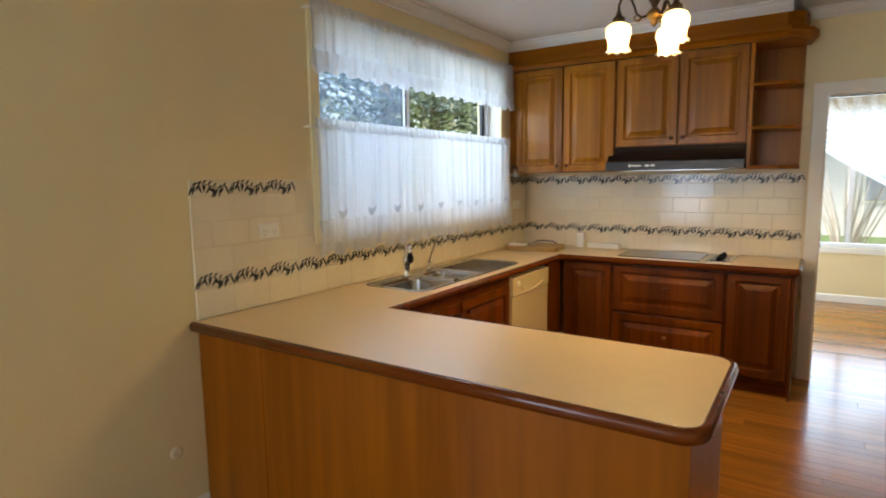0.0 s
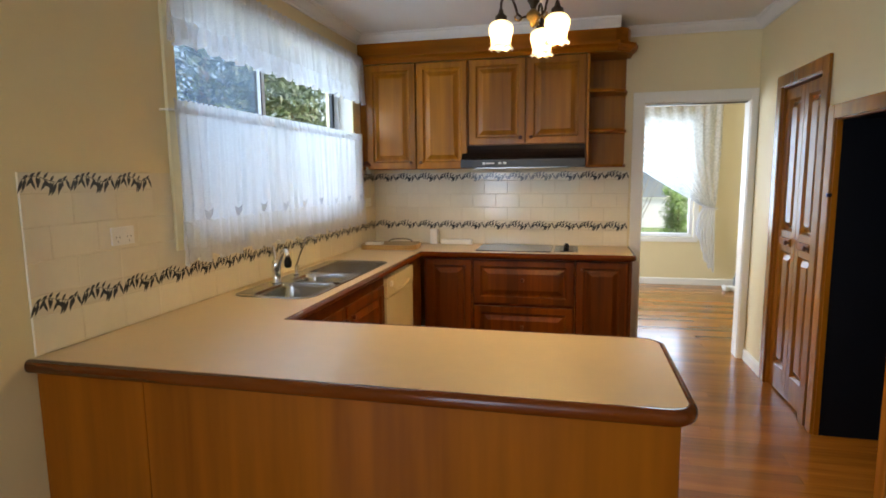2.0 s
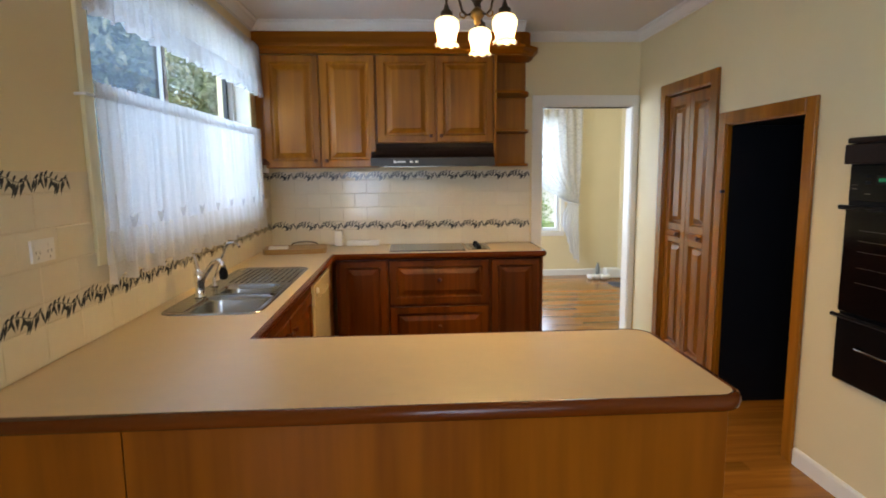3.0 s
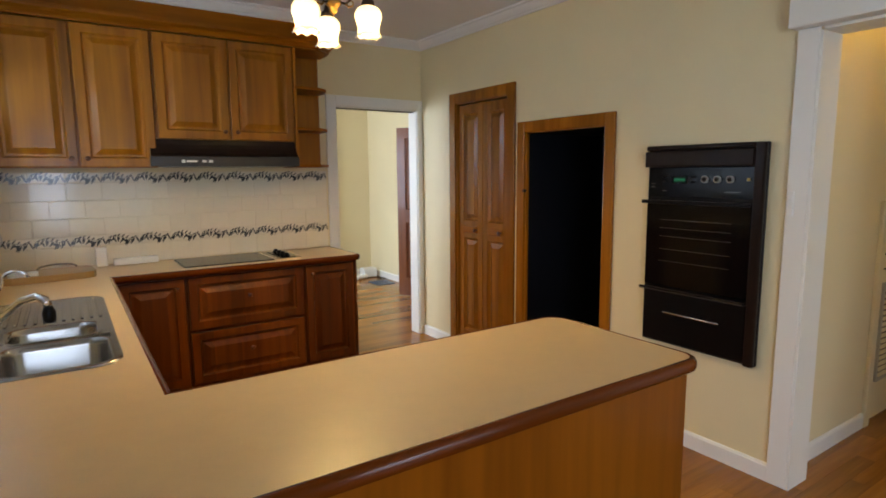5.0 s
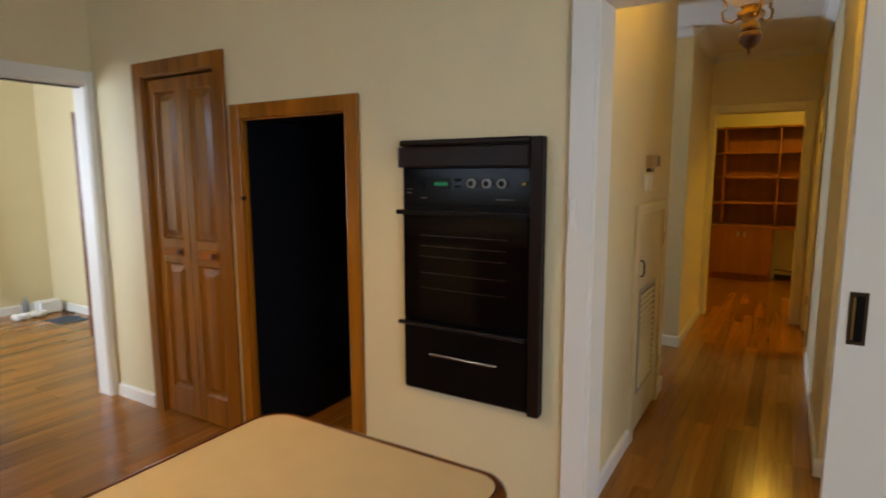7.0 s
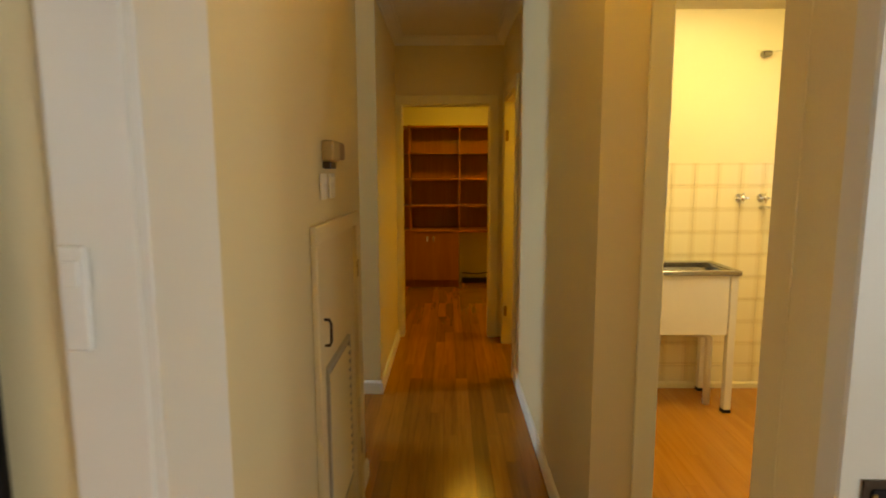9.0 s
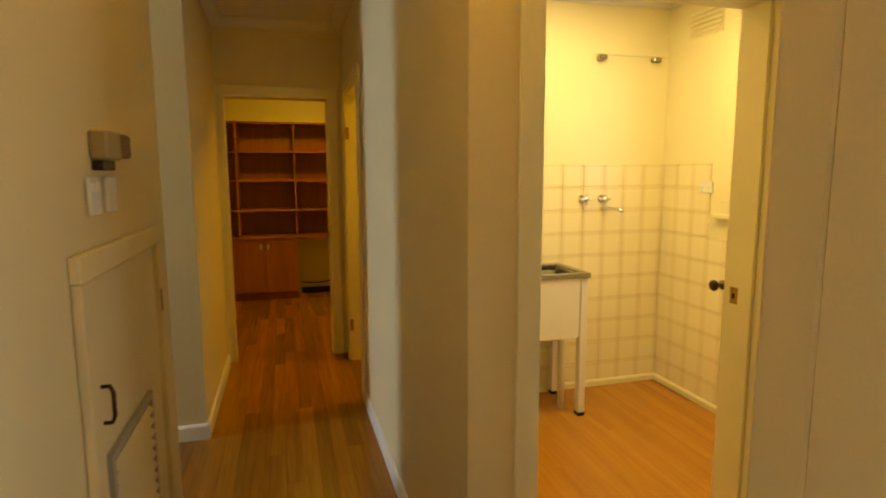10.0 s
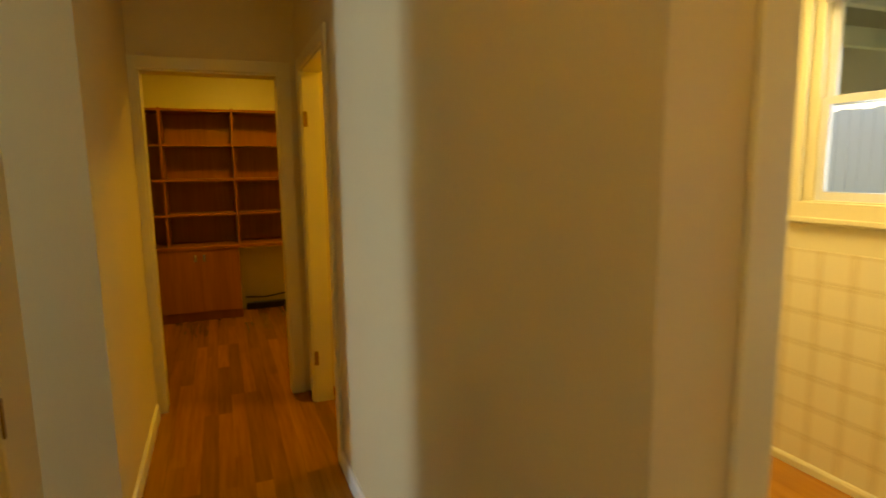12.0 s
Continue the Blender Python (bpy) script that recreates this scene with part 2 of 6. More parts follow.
ALU = material("white_aluminium", (0.72, 0.73, 0.74), 0.35, 0.0, 0.03, bump=0.0)
DARKALU = material("dark_window_seal", (0.03, 0.035, 0.04), 0.5, bump=0.0)
GRASS = material("lawn", (0.07, 0.12, 0.035), 0.9, spread=0.3, scale=3, fine=60, bump=0.3)
BOARD = wood("polished_floor_boards", (0.34, 0.138, 0.020), (0.20, 0.070, 0.010), "x", rough=0.21, coat=0.25, vary=0.24, grain=10)
LAUNDRY_BOARD = wood("pale_honey_floor_boards", (0.44, 0.195, 0.035), (0.35, 0.14, 0.022), "x", rough=0.21, coat=0.25, vary=0.07, grain=10)
SUBFLOOR = material("floor_gap_filler", (0.11, 0.045, 0.012), 0.7)


# ---- builders ----
def obj(name, bm, mat, parent=None, label="", smooth=False):
    me = bpy.data.meshes.new(name)
    bmesh.ops.recalc_face_normals(bm, faces=bm.faces)
    if smooth:
        for f in bm.faces:
            f.smooth = True
    bm.to_mesh(me)
    bm.free()
    for m in (mat if isinstance(mat, (list, tuple)) else [mat]):
        me.materials.append(m)
    ob = new(name, me)
    if parent is not None:
        ob.parent = parent
    if label:
        ob["label"] = label
    return ob


part = obj


def box(bm, x0, x1, y0, y1, z0, z1, bevel=0.0, seg=1, mi=0):
    """A box between the given limits, its edges rounded by bevel."""
    r = bmesh.ops.create_cube(bm, size=1.0)
    vs = r["verts"]
    bmesh.ops.scale(bm, vec=(x1 - x0, y1 - y0, z1 - z0), verts=vs)
    bmesh.ops.translate(bm, vec=((x0 + x1) / 2, (y0 + y1) / 2, (z0 + z1) / 2), verts=vs)
    fs = set(f for v in vs for f in v.link_faces)
    if bevel:
        es = list(set(e for v in vs for e in v.link_edges))
        r = bmesh.ops.bevel(bm, geom=es, offset=bevel, segments=seg, affect="EDGES", profile=0.5)
        fs = set(r["faces"]) | set(f for f in fs if f.is_valid)
    if mi:
        for f in fs:
            f.material_index = mi
    return bm


def B(*boxes, bevel=0.0, seg=1):
    bm = bmesh.new()
    for b in boxes:
        box(bm, *b, bevel=bevel, seg=seg)
    return bm


def lathe(bm, profile, m=None, seg=20):
    """Turns (radius, height) pairs about z."""
    rings = []
    for r, h in profile:
        rings.append([bm.verts.new((r * math.cos(2 * math.pi * k / seg), r * math.sin(2 * math.pi * k / seg), h)) for k in range(seg)])
    for a, b in zip(rings, rings[1:]):
        for k in range(seg):
            bm.faces.new((a[k], a[(k + 1) % seg], b[(k + 1) % seg], b[k]))
    for ring in (rings[0], rings[-1]):
        bm.faces.new(ring)
    if m is not None:
        bmesh.ops.transform(bm, matrix=m, verts=[v for ring in rings for v in ring])
    return bm


def tube(bm, pts, r, seg=10, closed_ends=True):
    """A round bar along a line of points; r may be one radius or one for each point."""
    pts = [Vector(p) for p in pts]
    rs = r if isinstance(r, (list, tuple)) else [r] * len(pts)
    rings, ref = [], None
    for i, p in enumerate(pts):
        d = (pts[min(i + 1, len(pts) - 1)] - pts[max(i - 1, 0)]).normalized()
        if ref is None:
            ref = d.orthogonal().normalized()
        u = (ref - d * ref.dot(d)).normalized()
        ref = u
        v = d.cross(u)
        rings.append([bm.verts.new(p + rs[i] * (math.cos(2 * math.pi * k / seg) * u + math.sin(2 * math.pi * k / seg) * v)) for k in range(seg)])
    for a, b in zip(rings, rings[1:]):
        for k in range(seg):
            bm.faces.new((a[k], a[(k + 1) % seg], b[(k + 1) % seg], b[k]))
    if closed_ends:
        bm.faces.new(rings[0]), bm.faces.new(rings[-1])
    return bm


def prism(bm, outline, axis, a, b):
    """An outline of (u, v) pairs pushed from a to b along an axis: x: (y, z), y: (x, z), z: (x, y)."""
    def at(u, v, w):
        return {"x": (w, u, v), "y": (u, w, v), "z": (u, v, w)}[axis]
    lo = [bm.verts.new(at(u, v, a)) for u, v in outline]
    hi = [bm.verts.new(at(u, v, b)) for u, v in outline]
    n = len(outline)
    for k in range(n):
        bm.faces.new((lo[k], lo[(k + 1) % n], hi[(k + 1) % n], hi[k]))
    bm.faces.new(lo), bm.faces.new(hi)
    return bm


def rings_panel(bm, w, h, rings, m, back=0.02):
    """A panel of w by h in its own x and z, facing -y: rings of (inset, depth out of the face); back: thickness."""
    loops = []
    for inset, out in [(0, -back)] + list(rings):
        c = [(inset, inset), (w - inset, inset), (w - inset, h - inset), (inset, h - inset)]
        loops.append([bm.verts.new(m @ Vector((x, -out, z))) for x, z in c])
    for a, b in zip(loops, loops[1:]):
        for k in range(4):
            bm.faces.new((a[k], a[(k + 1) % 4], b[(k + 1) % 4], b[k]))
    bm.faces.new(loops[0]), bm.faces.new(loops[-1])
    return bm


RAISED = [(0.0, 0.0), (0.004, 0.004), (0.052, 0.004), (0.056, -0.001), (0.063, -0.011), (0.076, -0.011), (0.108, 0.003), (0.112, 0.004)]


def face_e(x, y, z):
    """Own x runs along +y; faces -x turned: own -y becomes world +x."""
    return Matrix.Translation((x, y, z)) @ Matrix.Rotation(radians(90), 4, "Z")


def face_w(x, y, z):
    """Faces -x; own x runs along -y."""
    return Matrix.Translation((x, y, z)) @ Matrix.Rotation(radians(-90), 4, "Z")


def face_s(x, y, z):
    return Matrix.Translation((x, y, z))


def empty(name, at, label, category, group="", kind=""):
    ob = new(name)
    ob.location = at
    return tagged(ob, label, category, group, kind)


def structure(name, bm, mat, label, category="structure"):
    return tagged(obj(name, bm, mat), label, category, kind="structure")


# ---- the large structure ----
CEIL = 2.64
W, N, E0, E1 = -2.18, 4.86, 0.955, 1.118     # inner faces of the kitchen's walls; E1: hall side of its east wall
SOUTH = -3.2


def wall_y(name, x0, x1, y0, y1, holes, mat, label, top=CEIL + 0.05, bottom=-0.05):
    """A wall that runs along y, between x0 and x1, with holes of (y0, y1, z0, z1)."""
    bm = bmesh.new()
    cur = y0
    for a, b, c, d in sorted(holes):
        if a > cur:
            box(bm, x0, x1, cur, a, bottom, top)
        if c > 0.01:
            box(bm, x0, x1, a, b, bottom, c)
        if d < top:
            box(bm, x0, x1, a, b, d, top)
        cur = b
    if y1 > cur:
        box(bm, x0, x1, cur, y1, bottom, top)
    return structure(name, bm, mat, label, "wall")


def wall_x(name, y0, y1, x0, x1, holes, mat, label, top=CEIL + 0.05, bottom=-0.05):
    bm = bmesh.new()
    cur = x0
    for a, b, c, d in sorted(holes):
        if a > cur:
            box(bm, cur, a, y0, y1, bottom, top)
        if c > 0.01:
            box(bm, a, b, y0, y1, bottom, c)
        if d < top:
            box(bm, a, b, y0, y1, d, top)
        cur = b
    if x1 > cur:
        box(bm, cur, x1, y0, y1, bottom, top)
    return structure(name, bm, mat, label, "wall")


WIN = (2.26, 4.37, 1.23, 2.36)
wall_y("wall_west", W - 0.22, W, SOUTH - 0.2, 8.3, [WIN, (-2.75, -0.75, 0.4, 2.3), (5.8, 7.4, 0.8, 2.2)], CREAM, "cream painted kitchen wall with a window over the sink")
wall_x("wall_north", N, N + 0.12, W, E0, [(0.12, 0.905, 0, 2.055)], CREAM, "cream painted wall with a doorway to the next room")
wall_y("wall_east", E0, E1, SOUTH - 0.2, N + 0.12, [(0.786, 1.62, 0, 2.10), (2.75, 3.46, 0, 1.775), (3.65, 4.31, 0, 2.06)], CREAM,
       "cream painted wall with a cupboard, a recess and a hall opening")
wall_x("wall_south", SOUTH - 0.2, SOUTH, W, E0, [(-1.9, -0.3, 0.4, 2.3)], CREAM, "cream painted unseen dining end wall with an added window")
# next room to the north
wall_x("wall_far_north", 8.05, 8.25, W, 2.2, [(-0.60, 1.14, 0.64, 2.22)], CREAM, "cream painted far wall with a lace curtained window")
wall_y("wall_far_east", 2.0, 2.2, N + 0.12, 8.05, [(5.0, 5.75, 0, 2.05)], CREAM, "cream painted side wall of the next room")
wall_x("wall_far_room_south", N, N + 0.12, E1, 2.2, [], CREAM, "cream painted partition wall")
# hall
wall_x("wall_hall_north", 1.69, 1.81, E1, 2.95, [(2.06, 2.71, 0.0, 1.27)], CREAM, "cream painted hall wall with a low cupboard")
wall_y("wall_entry_west", 1.97, 2.09, 1.81, 4.9, [], CREAM, "cream painted entry wall")
wall_y("wall_entry_east", 4.02, 4.14, 1.74, 4.9, [], CREAM, "cream painted entry wall, daylit")
wall_x("wall_entry_end", 4.9, 5.0, 1.97, 4.14, [(3.57, 3.95, 0.3, 2.1)], CREAM, "entry end wall with a glazed opening")
# unseen nib, added so the entry daylight ends sharply on the hall wall
wall_x("wall_entry_return", 2.30, 2.42, 2.09, 3.385, [], CREAM, "cream painted unseen nib wall added to cut the daylight")
wall_x("wall_hall_north_far", 1.74, 1.86, 4.14, 5.37, [], CREAM, "cream painted hall wall")
wall_y("wall_hall_end", 5.37, 5.49, -1.285, 3.2, [(0.91, 1.70, 0, 2.085)], CREAM, "cream painted hall end wall with a doorway to the study")
wall_x("wall_hall_south", 0.70, 0.80, 2.15, 5.37, [(4.34, 5.16, 0, 2.085)], CREAM, "cream painted hall wall with a side doorway")
# laundry and its lobby
wall_y("wall_laundry_west", 2.15, 2.40, -1.5, 0.70, [(-0.29, 0.59, 0, 2.06), (-1.10, -0.385, 0, 2.05)], CREAM, "cream painted wall with laundry and cupboard doorways")
wall_y("wall_laundry_east", 4.137, 4.257, -1.405, 0.70, [], LAUNDRY_PAINT, "pale yellow laundry wall tiled to shoulder height")
wall_x("wall_laundry_south", -1.435, -1.285, 2.40, 5.49, [(2.72, 3.50, 1.26, 2.30)], LAUNDRY_PAINT, "pale yellow laundry wall with a sash window")
wall_x("wall_lobby_south", -1.62, -1.5, E1, 2.46, [(1.28, 2.04, 0.4, 2.02)], CREAM, "cream painted lobby wall with a glazed opening")
# study
wall_y("wall_study_east", 8.02, 8.12, -1.0, 3.2, [], LAUNDRY_PAINT, "pale study wall behind the shelving")
wall_x("wall_study_north", 3.2, 3.3, 5.37, 8.12, [], CREAM, "cream study wall")
wall_x("wall_study_south", -1.1, -1.0, 5.49, 8.12, [], CREAM, "cream study wall")

bm = B((W - 0.22, 8.3, SOUTH - 0.2, 8.3, -0.10, -0.012))
structure("floor_base", bm, SUBFLOOR, "dark filler showing between polished floor boards", "floor")
bm = B((W - 0.22, 8.3, SOUTH - 0.2, 8.3, CEIL, CEIL + 0.1))
structure("ceiling", bm, CEILING, "flat white painted plaster ceiling", "ceiling")

COVE = [(0.0, 0.0), (0.012, 0.0), (0.016, 0.012), (0.030, 0.022), (0.052, 0.044), (0.064, 0.062), (0.078, 0.066), (0.080, 0.082), (0.0, 0.082)]


def cove(name, axis, wall, sign, a, b):
    """A plaster cornice along a wall; sign: the way from the wall into the room."""
    bm = bmesh.new()
    prism(bm, [(wall + sign * (u + 0.001), CEIL - 0.069 + 0.83 * v) for u, v in COVE], axis, a, b)
    return structure(name, bm, CEILING, "white moulded plaster cornice", "cornice")


cove("cornice_west", "y", W, 1, SOUTH, N)
cove("cornice_north", "x", N, -1, -0.03, E0)
cove("cornice_bulkhead", "x", 4.52, -1, W, -0.10)
cove("cornice_east", "y", E0, -1, SOUTH, N)
cove("cornice_hall_north", "x", 1.69, -1, E1, 2.95)
cove("cornice_hall_north_far", "x", 1.74, -1, 4.02, 5.37)
cove("cornice_entry_east", "y", 4.02, -1, 1.74, 4.9)
cove("cornice_hall_end", "y", 5.37, -1, 0.80, 1.74)
cove("cornice_hall_south", "x", 0.80, 1, 2.15, 5.37)
cove("cornice_laundry_east", "y", 4.137, -1, -1.285, 0.70)
cove("cornice_laundry_south", "x", -1.285, 1, 2.40, 4.137)
cove("cornice_far_north", "x", 8.05, -1, W, 2.0)
cove("cornice_far_east", "y", 2.0, -1, N + 0.12, 8.05)


def skirting(name, axis, wall, sign, a, b, h=0.09, mat=None, label="white painted timber skirting board"):
    bm = bmesh.new()
    t = 0.016
    prism(bm, [(wall + sign * 0.001, 0.0), (wall + sign * t, 0.0), (wall + sign * t, h - 0.014), (wall + sign * (t - 0.006), h - 0.003), (wall + sign * 0.004, h), (wall + sign * 0.001, h)], axis, a, b)
    return structure(name, bm, mat or WHITE, label, "skirting")


skirting("baseboard_west", "y", W, 1, SOUTH, 1.468)
skirting("baseboard_east_a", "y", E0, -1, 1.70, 2.665)
skirting("baseboard_east_b", "y", E0, -1, 4.41, N)
skirting("baseboard_east_c", "y", E0, -1, SOUTH, 0.60)
skirting("baseboard_hall_north", "x", 1.69, -1, E1, 1.994)
skirting("baseboard_hall_north_b", "x", 1.69, -1, 2.776, 2.965)
skirting("baseboard_entry_east", "y", 4.02, -1, 1.725, 4.9)
skirting("baseboard_hall_north_far", "x", 1.74, -1, 4.005, 5.30)
skirting("baseboard_hall_south", "x", 0.80, 1, 2.135, 4.27)
skirting("baseboard_lobby", "y", 2.15, -1, 0.665, 0.815)
skirting("baseboard_laundry_east", "y", 4.129, -1, -1.285, 0.70, 0.045, LAUNDRY_PAINT, "pale yellow tiled skirting strip")
skirting("baseboard_laundry_south", "x", -1.277, 1, 2.40, 4.12, 0.045, LAUNDRY_PAINT, "pale yellow tiled skirting strip")
skirting("baseboard_far_north", "x", 8.05, -1, W, 2.0)
skirting("baseboard_far_east", "y", 2.0, -1, 5.85, 8.05)


# ---- kitchen: benchtop and cabinets ----
def rr(x0, x1, y0, y1, r, n=6):
    """A rounded rectangle's outline."""
    pts = []
    for cx, cy, a0 in ((x1 - r, y0 + r, -90), (x1 - r, y1 - r, 0), (x0 + r, y1 - r, 90), (x0 + r, y0 + r, 180)):
        for k in range(n + 1):
            a = radians(a0 + 90 * k / n)
            pts.append((cx + r * math.cos(a), cy + r * math.sin(a)))
    return pts


def arc(cx, cy, r, a0, a1, n=6):
    return [(cx + r * math.cos(radians(a0 + (a1 - a0) * k / n)), cy + r * math.sin(radians(a0 + (a1 - a0) * k / n))) for k in range(n + 1)]


def sweep(bm, path, profile):
    """Carries (out, z) pairs along a flat path; out is to the right of the way."""
    rows = []
    for i, p in enumerate(path):
        p = Vector(p)
        d0 = (p - Vector(path[i - 1])).normalized() if i else None
        d1 = (Vector(path[i + 1]) - p).normalized() if i + 1 < len(path) else None
        d0, d1 = d0 or d1, d1 or d0
        n0, n1 = Vector((d0.y, -d0.x)), Vector((d1.y, -d1.x))
        n = (n0 + n1).normalized()
        n /= max(0.3, n.dot(n0))
        rows.append([bm.verts.new((p.x + n.x * u, p.y + n.y * u, z)) for u, z in profile])
    k = len(profile)
    for a, b in zip(rows, rows[1:]):
        for j in range(k):
            bm.faces.new((a[j], a[(j + 1) % k], b[(j + 1) % k], b[j]))
    bm.faces.new(rows[0]), bm.faces.new(rows[-1])
    return bm


# edge line of the laminate (the timber edging lies outside it)
EDGE = ([(W + 0.002, 1.455)] + arc(-0.162, 1.510, 0.055, -90, 0) + arc(-0.177, 2.032, 0.07, 0, 90)
        + [(-1.598, 2.102), (-1.598, 4.288)] + arc(-0.008, 4.318, 0.03, -90, 0) + [(0.022, N - 0.012)])
benchtop = empty("benchtop", (-1.0, 2.0, 0.86), "beige laminate kitchen benchtop with a dark timber edge", "benchtop")
bm = bmesh.new()
prism(bm, [(W + 0.002, 2.102), (W + 0.002, 1.455)] + arc(-0.162, 1.510, 0.055, -90, 0) + arc(-0.177, 2.032, 0.07, 0, 90), "z", 0.866, 0.90)
obj("peninsula_top", bm, LAMINATE, benchtop).location = -benchtop.location
bm = bmesh.new()
q = [[bm.verts.new((x, y, z)) for x, y in c] for z in (0.866, 0.90) for c in (
    ((W + 0.002, 2.1025), (-1.598, 2.1025), (-1.598, N - 0.012), (W + 0.002, N - 0.012)), ((-2.09, 2.50), (-1.68, 2.50), (-1.68, 3.70), (-2.09, 3.70)))]
for a, b in ((q[0], q[1]), (q[2], q[3]), (q[0], q[2]), (q[1], q[3])):
    for k in range(4):
        bm.faces.new((a[k], a[(k + 1) % 4], b[(k + 1) % 4], b[k]))
obj("sink_run_top", bm, LAMINATE, benchtop).location = -benchtop.location
obj("cooktop_run_top", B((-1.5975, 0.022, 4.288, N - 0.012, 0.866, 0.90)), LAMINATE, benchtop).location = -benchtop.location
bm = sweep(bmesh.new(), EDGE, [(0, 0.858), (0.014, 0.858), (0.021, 0.864), (0.024, 0.875), (0.023, 0.888), (0.018, 0.897), (0.008, 0.901), (0, 0.901)])
obj("timber_edging", bm, EDGE_X, benchtop, "dark red-brown timber bullnose edging", smooth=True).location = -benchtop.location


def wpart(name, bm, mat, parent, label="", smooth=False):
    """A part built in world places, under a top-level empty or one of its parts."""
    ob = obj(name, bm, mat, None, label, smooth)
    ob.parent = parent
    top = parent
    off = Vector((0, 0, 0))
    while top is not None:
        off += top.location
        top = top.parent
    ob.location = -off
    return ob


def knob(parent, m, mat=None, r=0.014):
    """A turned knob that stands out along own -y."""
    bm = lathe(bmesh.new(), [(0.008, 0.0), (0.0065, 0.008), (0.008, 0.014), (r, 0.018), (r * 1.05, 0.024), (r * 0.8, 0.030), (0.003, 0.032)], m @ Matrix.Rotation(radians(90), 4, "X"), 14)
    return wpart("knob", bm, mat or KNOBWOOD, parent, "", True)


def panel_door(parent, face, w, h, knob_at=None, name="door", back=0.018):
    bm = rings_panel(bmesh.new(), w, h, RAISED, face, back)
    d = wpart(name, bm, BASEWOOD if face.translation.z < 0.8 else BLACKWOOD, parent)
    if knob_at:
        knob(d, face @ Matrix.Translation((knob_at[0], -0.004, knob_at[1])))
    return d


pen = empty("peninsula_cabinet", (-1.1, 1.8, 0), "honey timber veneer breakfast peninsula under the benchtop", "cabinet")
wpart("panel", B((W + 0.003, -1.758, 1.472, 1.490, 0.0, 0.857), bevel=0.001), PANELWOOD, pen)
wpart("panel", B((-1.755, -0.128, 1.472, 1.490, 0.0, 0.857), bevel=0.001), PANELWOOD, pen)
wpart("end_panel", B((-0.146, -0.128, 1.492, 2.07, 0.0, 0.857), bevel=0.001), PANELWOOD, pen)
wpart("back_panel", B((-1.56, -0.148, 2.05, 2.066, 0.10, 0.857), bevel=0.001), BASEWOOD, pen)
wpart("carcass", B((W + 0.003, -0.148, 1.492, 2.048, 0.0, 0.84)), PANELWOOD, pen)


def base_unit(name, label, x0, x1, fronts, group="base cabinets"):
    u = empty(name, ((x0 + x1) / 2, 4.58, 0), label, "cabinet", group)
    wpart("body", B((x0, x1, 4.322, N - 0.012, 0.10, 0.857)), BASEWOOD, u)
    wpart("kickboard", B((x0, x1, 4.372, 4.388, 0.0, 0.099)), EDGE_X, u)
    for a, b, c, d, k, nm in fronts:
        panel_door(u, face_s(a, 4.302, c), b - a, d - c, k, nm)
    return u


base_unit("base_cabinet", "oiled timber base cabinet with a raised panel door", -1.578, -1.182, [(-1.555, -1.19, 0.13, 0.845, (0.315, 0.655), "door")])
base_unit("drawer_cabinet", "oiled timber cabinet with two wide raised panel drawers", -1.178, -0.394,
          [(-1.168, -0.404, 0.497, 0.845, (0.382, 0.195), "drawer"), (-1.168, -0.404, 0.13, 0.477, (0.382, 0.195), "drawer")])
u = base_unit("base_cabinet", "oiled timber base cabinet with a raised panel door", -0.390, 0.0, [(-0.384, -0.012, 0.13, 0.845, (0.045, 0.655), "door")])
wpart("end_panel", B((0.001, 0.016, 4.305, N - 0.012, 0.0, 0.857), bevel=0.001), BASEWOOD, u)

u = empty("sink_cabinet", (-1.9, 2.8, 0), "oiled timber sink cabinet with two raised panel doors", "cabinet", "base cabinets")
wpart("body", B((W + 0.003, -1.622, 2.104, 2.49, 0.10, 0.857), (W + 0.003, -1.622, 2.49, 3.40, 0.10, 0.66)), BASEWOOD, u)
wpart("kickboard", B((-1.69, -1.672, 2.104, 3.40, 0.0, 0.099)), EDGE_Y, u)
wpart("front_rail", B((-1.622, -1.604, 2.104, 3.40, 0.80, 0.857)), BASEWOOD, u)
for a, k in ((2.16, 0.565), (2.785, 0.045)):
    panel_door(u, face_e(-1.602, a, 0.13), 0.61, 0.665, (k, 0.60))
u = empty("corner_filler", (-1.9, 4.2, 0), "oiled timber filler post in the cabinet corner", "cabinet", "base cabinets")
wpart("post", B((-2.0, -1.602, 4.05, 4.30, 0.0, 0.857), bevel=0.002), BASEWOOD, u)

u = empty("dishwasher", (-1.9, 3.7, 0), "almond enamel dishwasher under the benchtop", "dishwasher")
wpart("body", B((-2.15, -1.625, 3.425, 4.035, 0.02, 0.85)), ALMOND, u)
wpart("door", B((-1.624, -1.592, 3.43, 4.03, 0.14, 0.70), bevel=0.004, seg=2), ALMOND, u)
cp = wpart("control_panel", B((-1.624, -1.586, 3.43, 4.03, 0.705, 0.835), bevel=0.006, seg=2), ALMOND, u)
wpart("handle", prism(bmesh.new(), [(3.55 + 0.36 * k / 10, 0.735 - 0.028 * math.sin(math.pi * k / 10)) for k in range(11)] + [(3.91 - 0.36 * k / 10, 0.752 - 0.028 * math.sin(math.pi * (1 - k / 10))) for k in range(11)], "x", -1.586, -1.572), ALMOND, cp, "moulded almond handle")
wpart("dial", lathe(bmesh.new(), [(0.02, 0), (0.02, 0.008), (0.016, 0.014), (0.004, 0.014)], pose(-1.588, 3.50, 0.79) @ Matrix.Rotation(radians(90), 4, "Y"), 16), PLASTIC, cp)
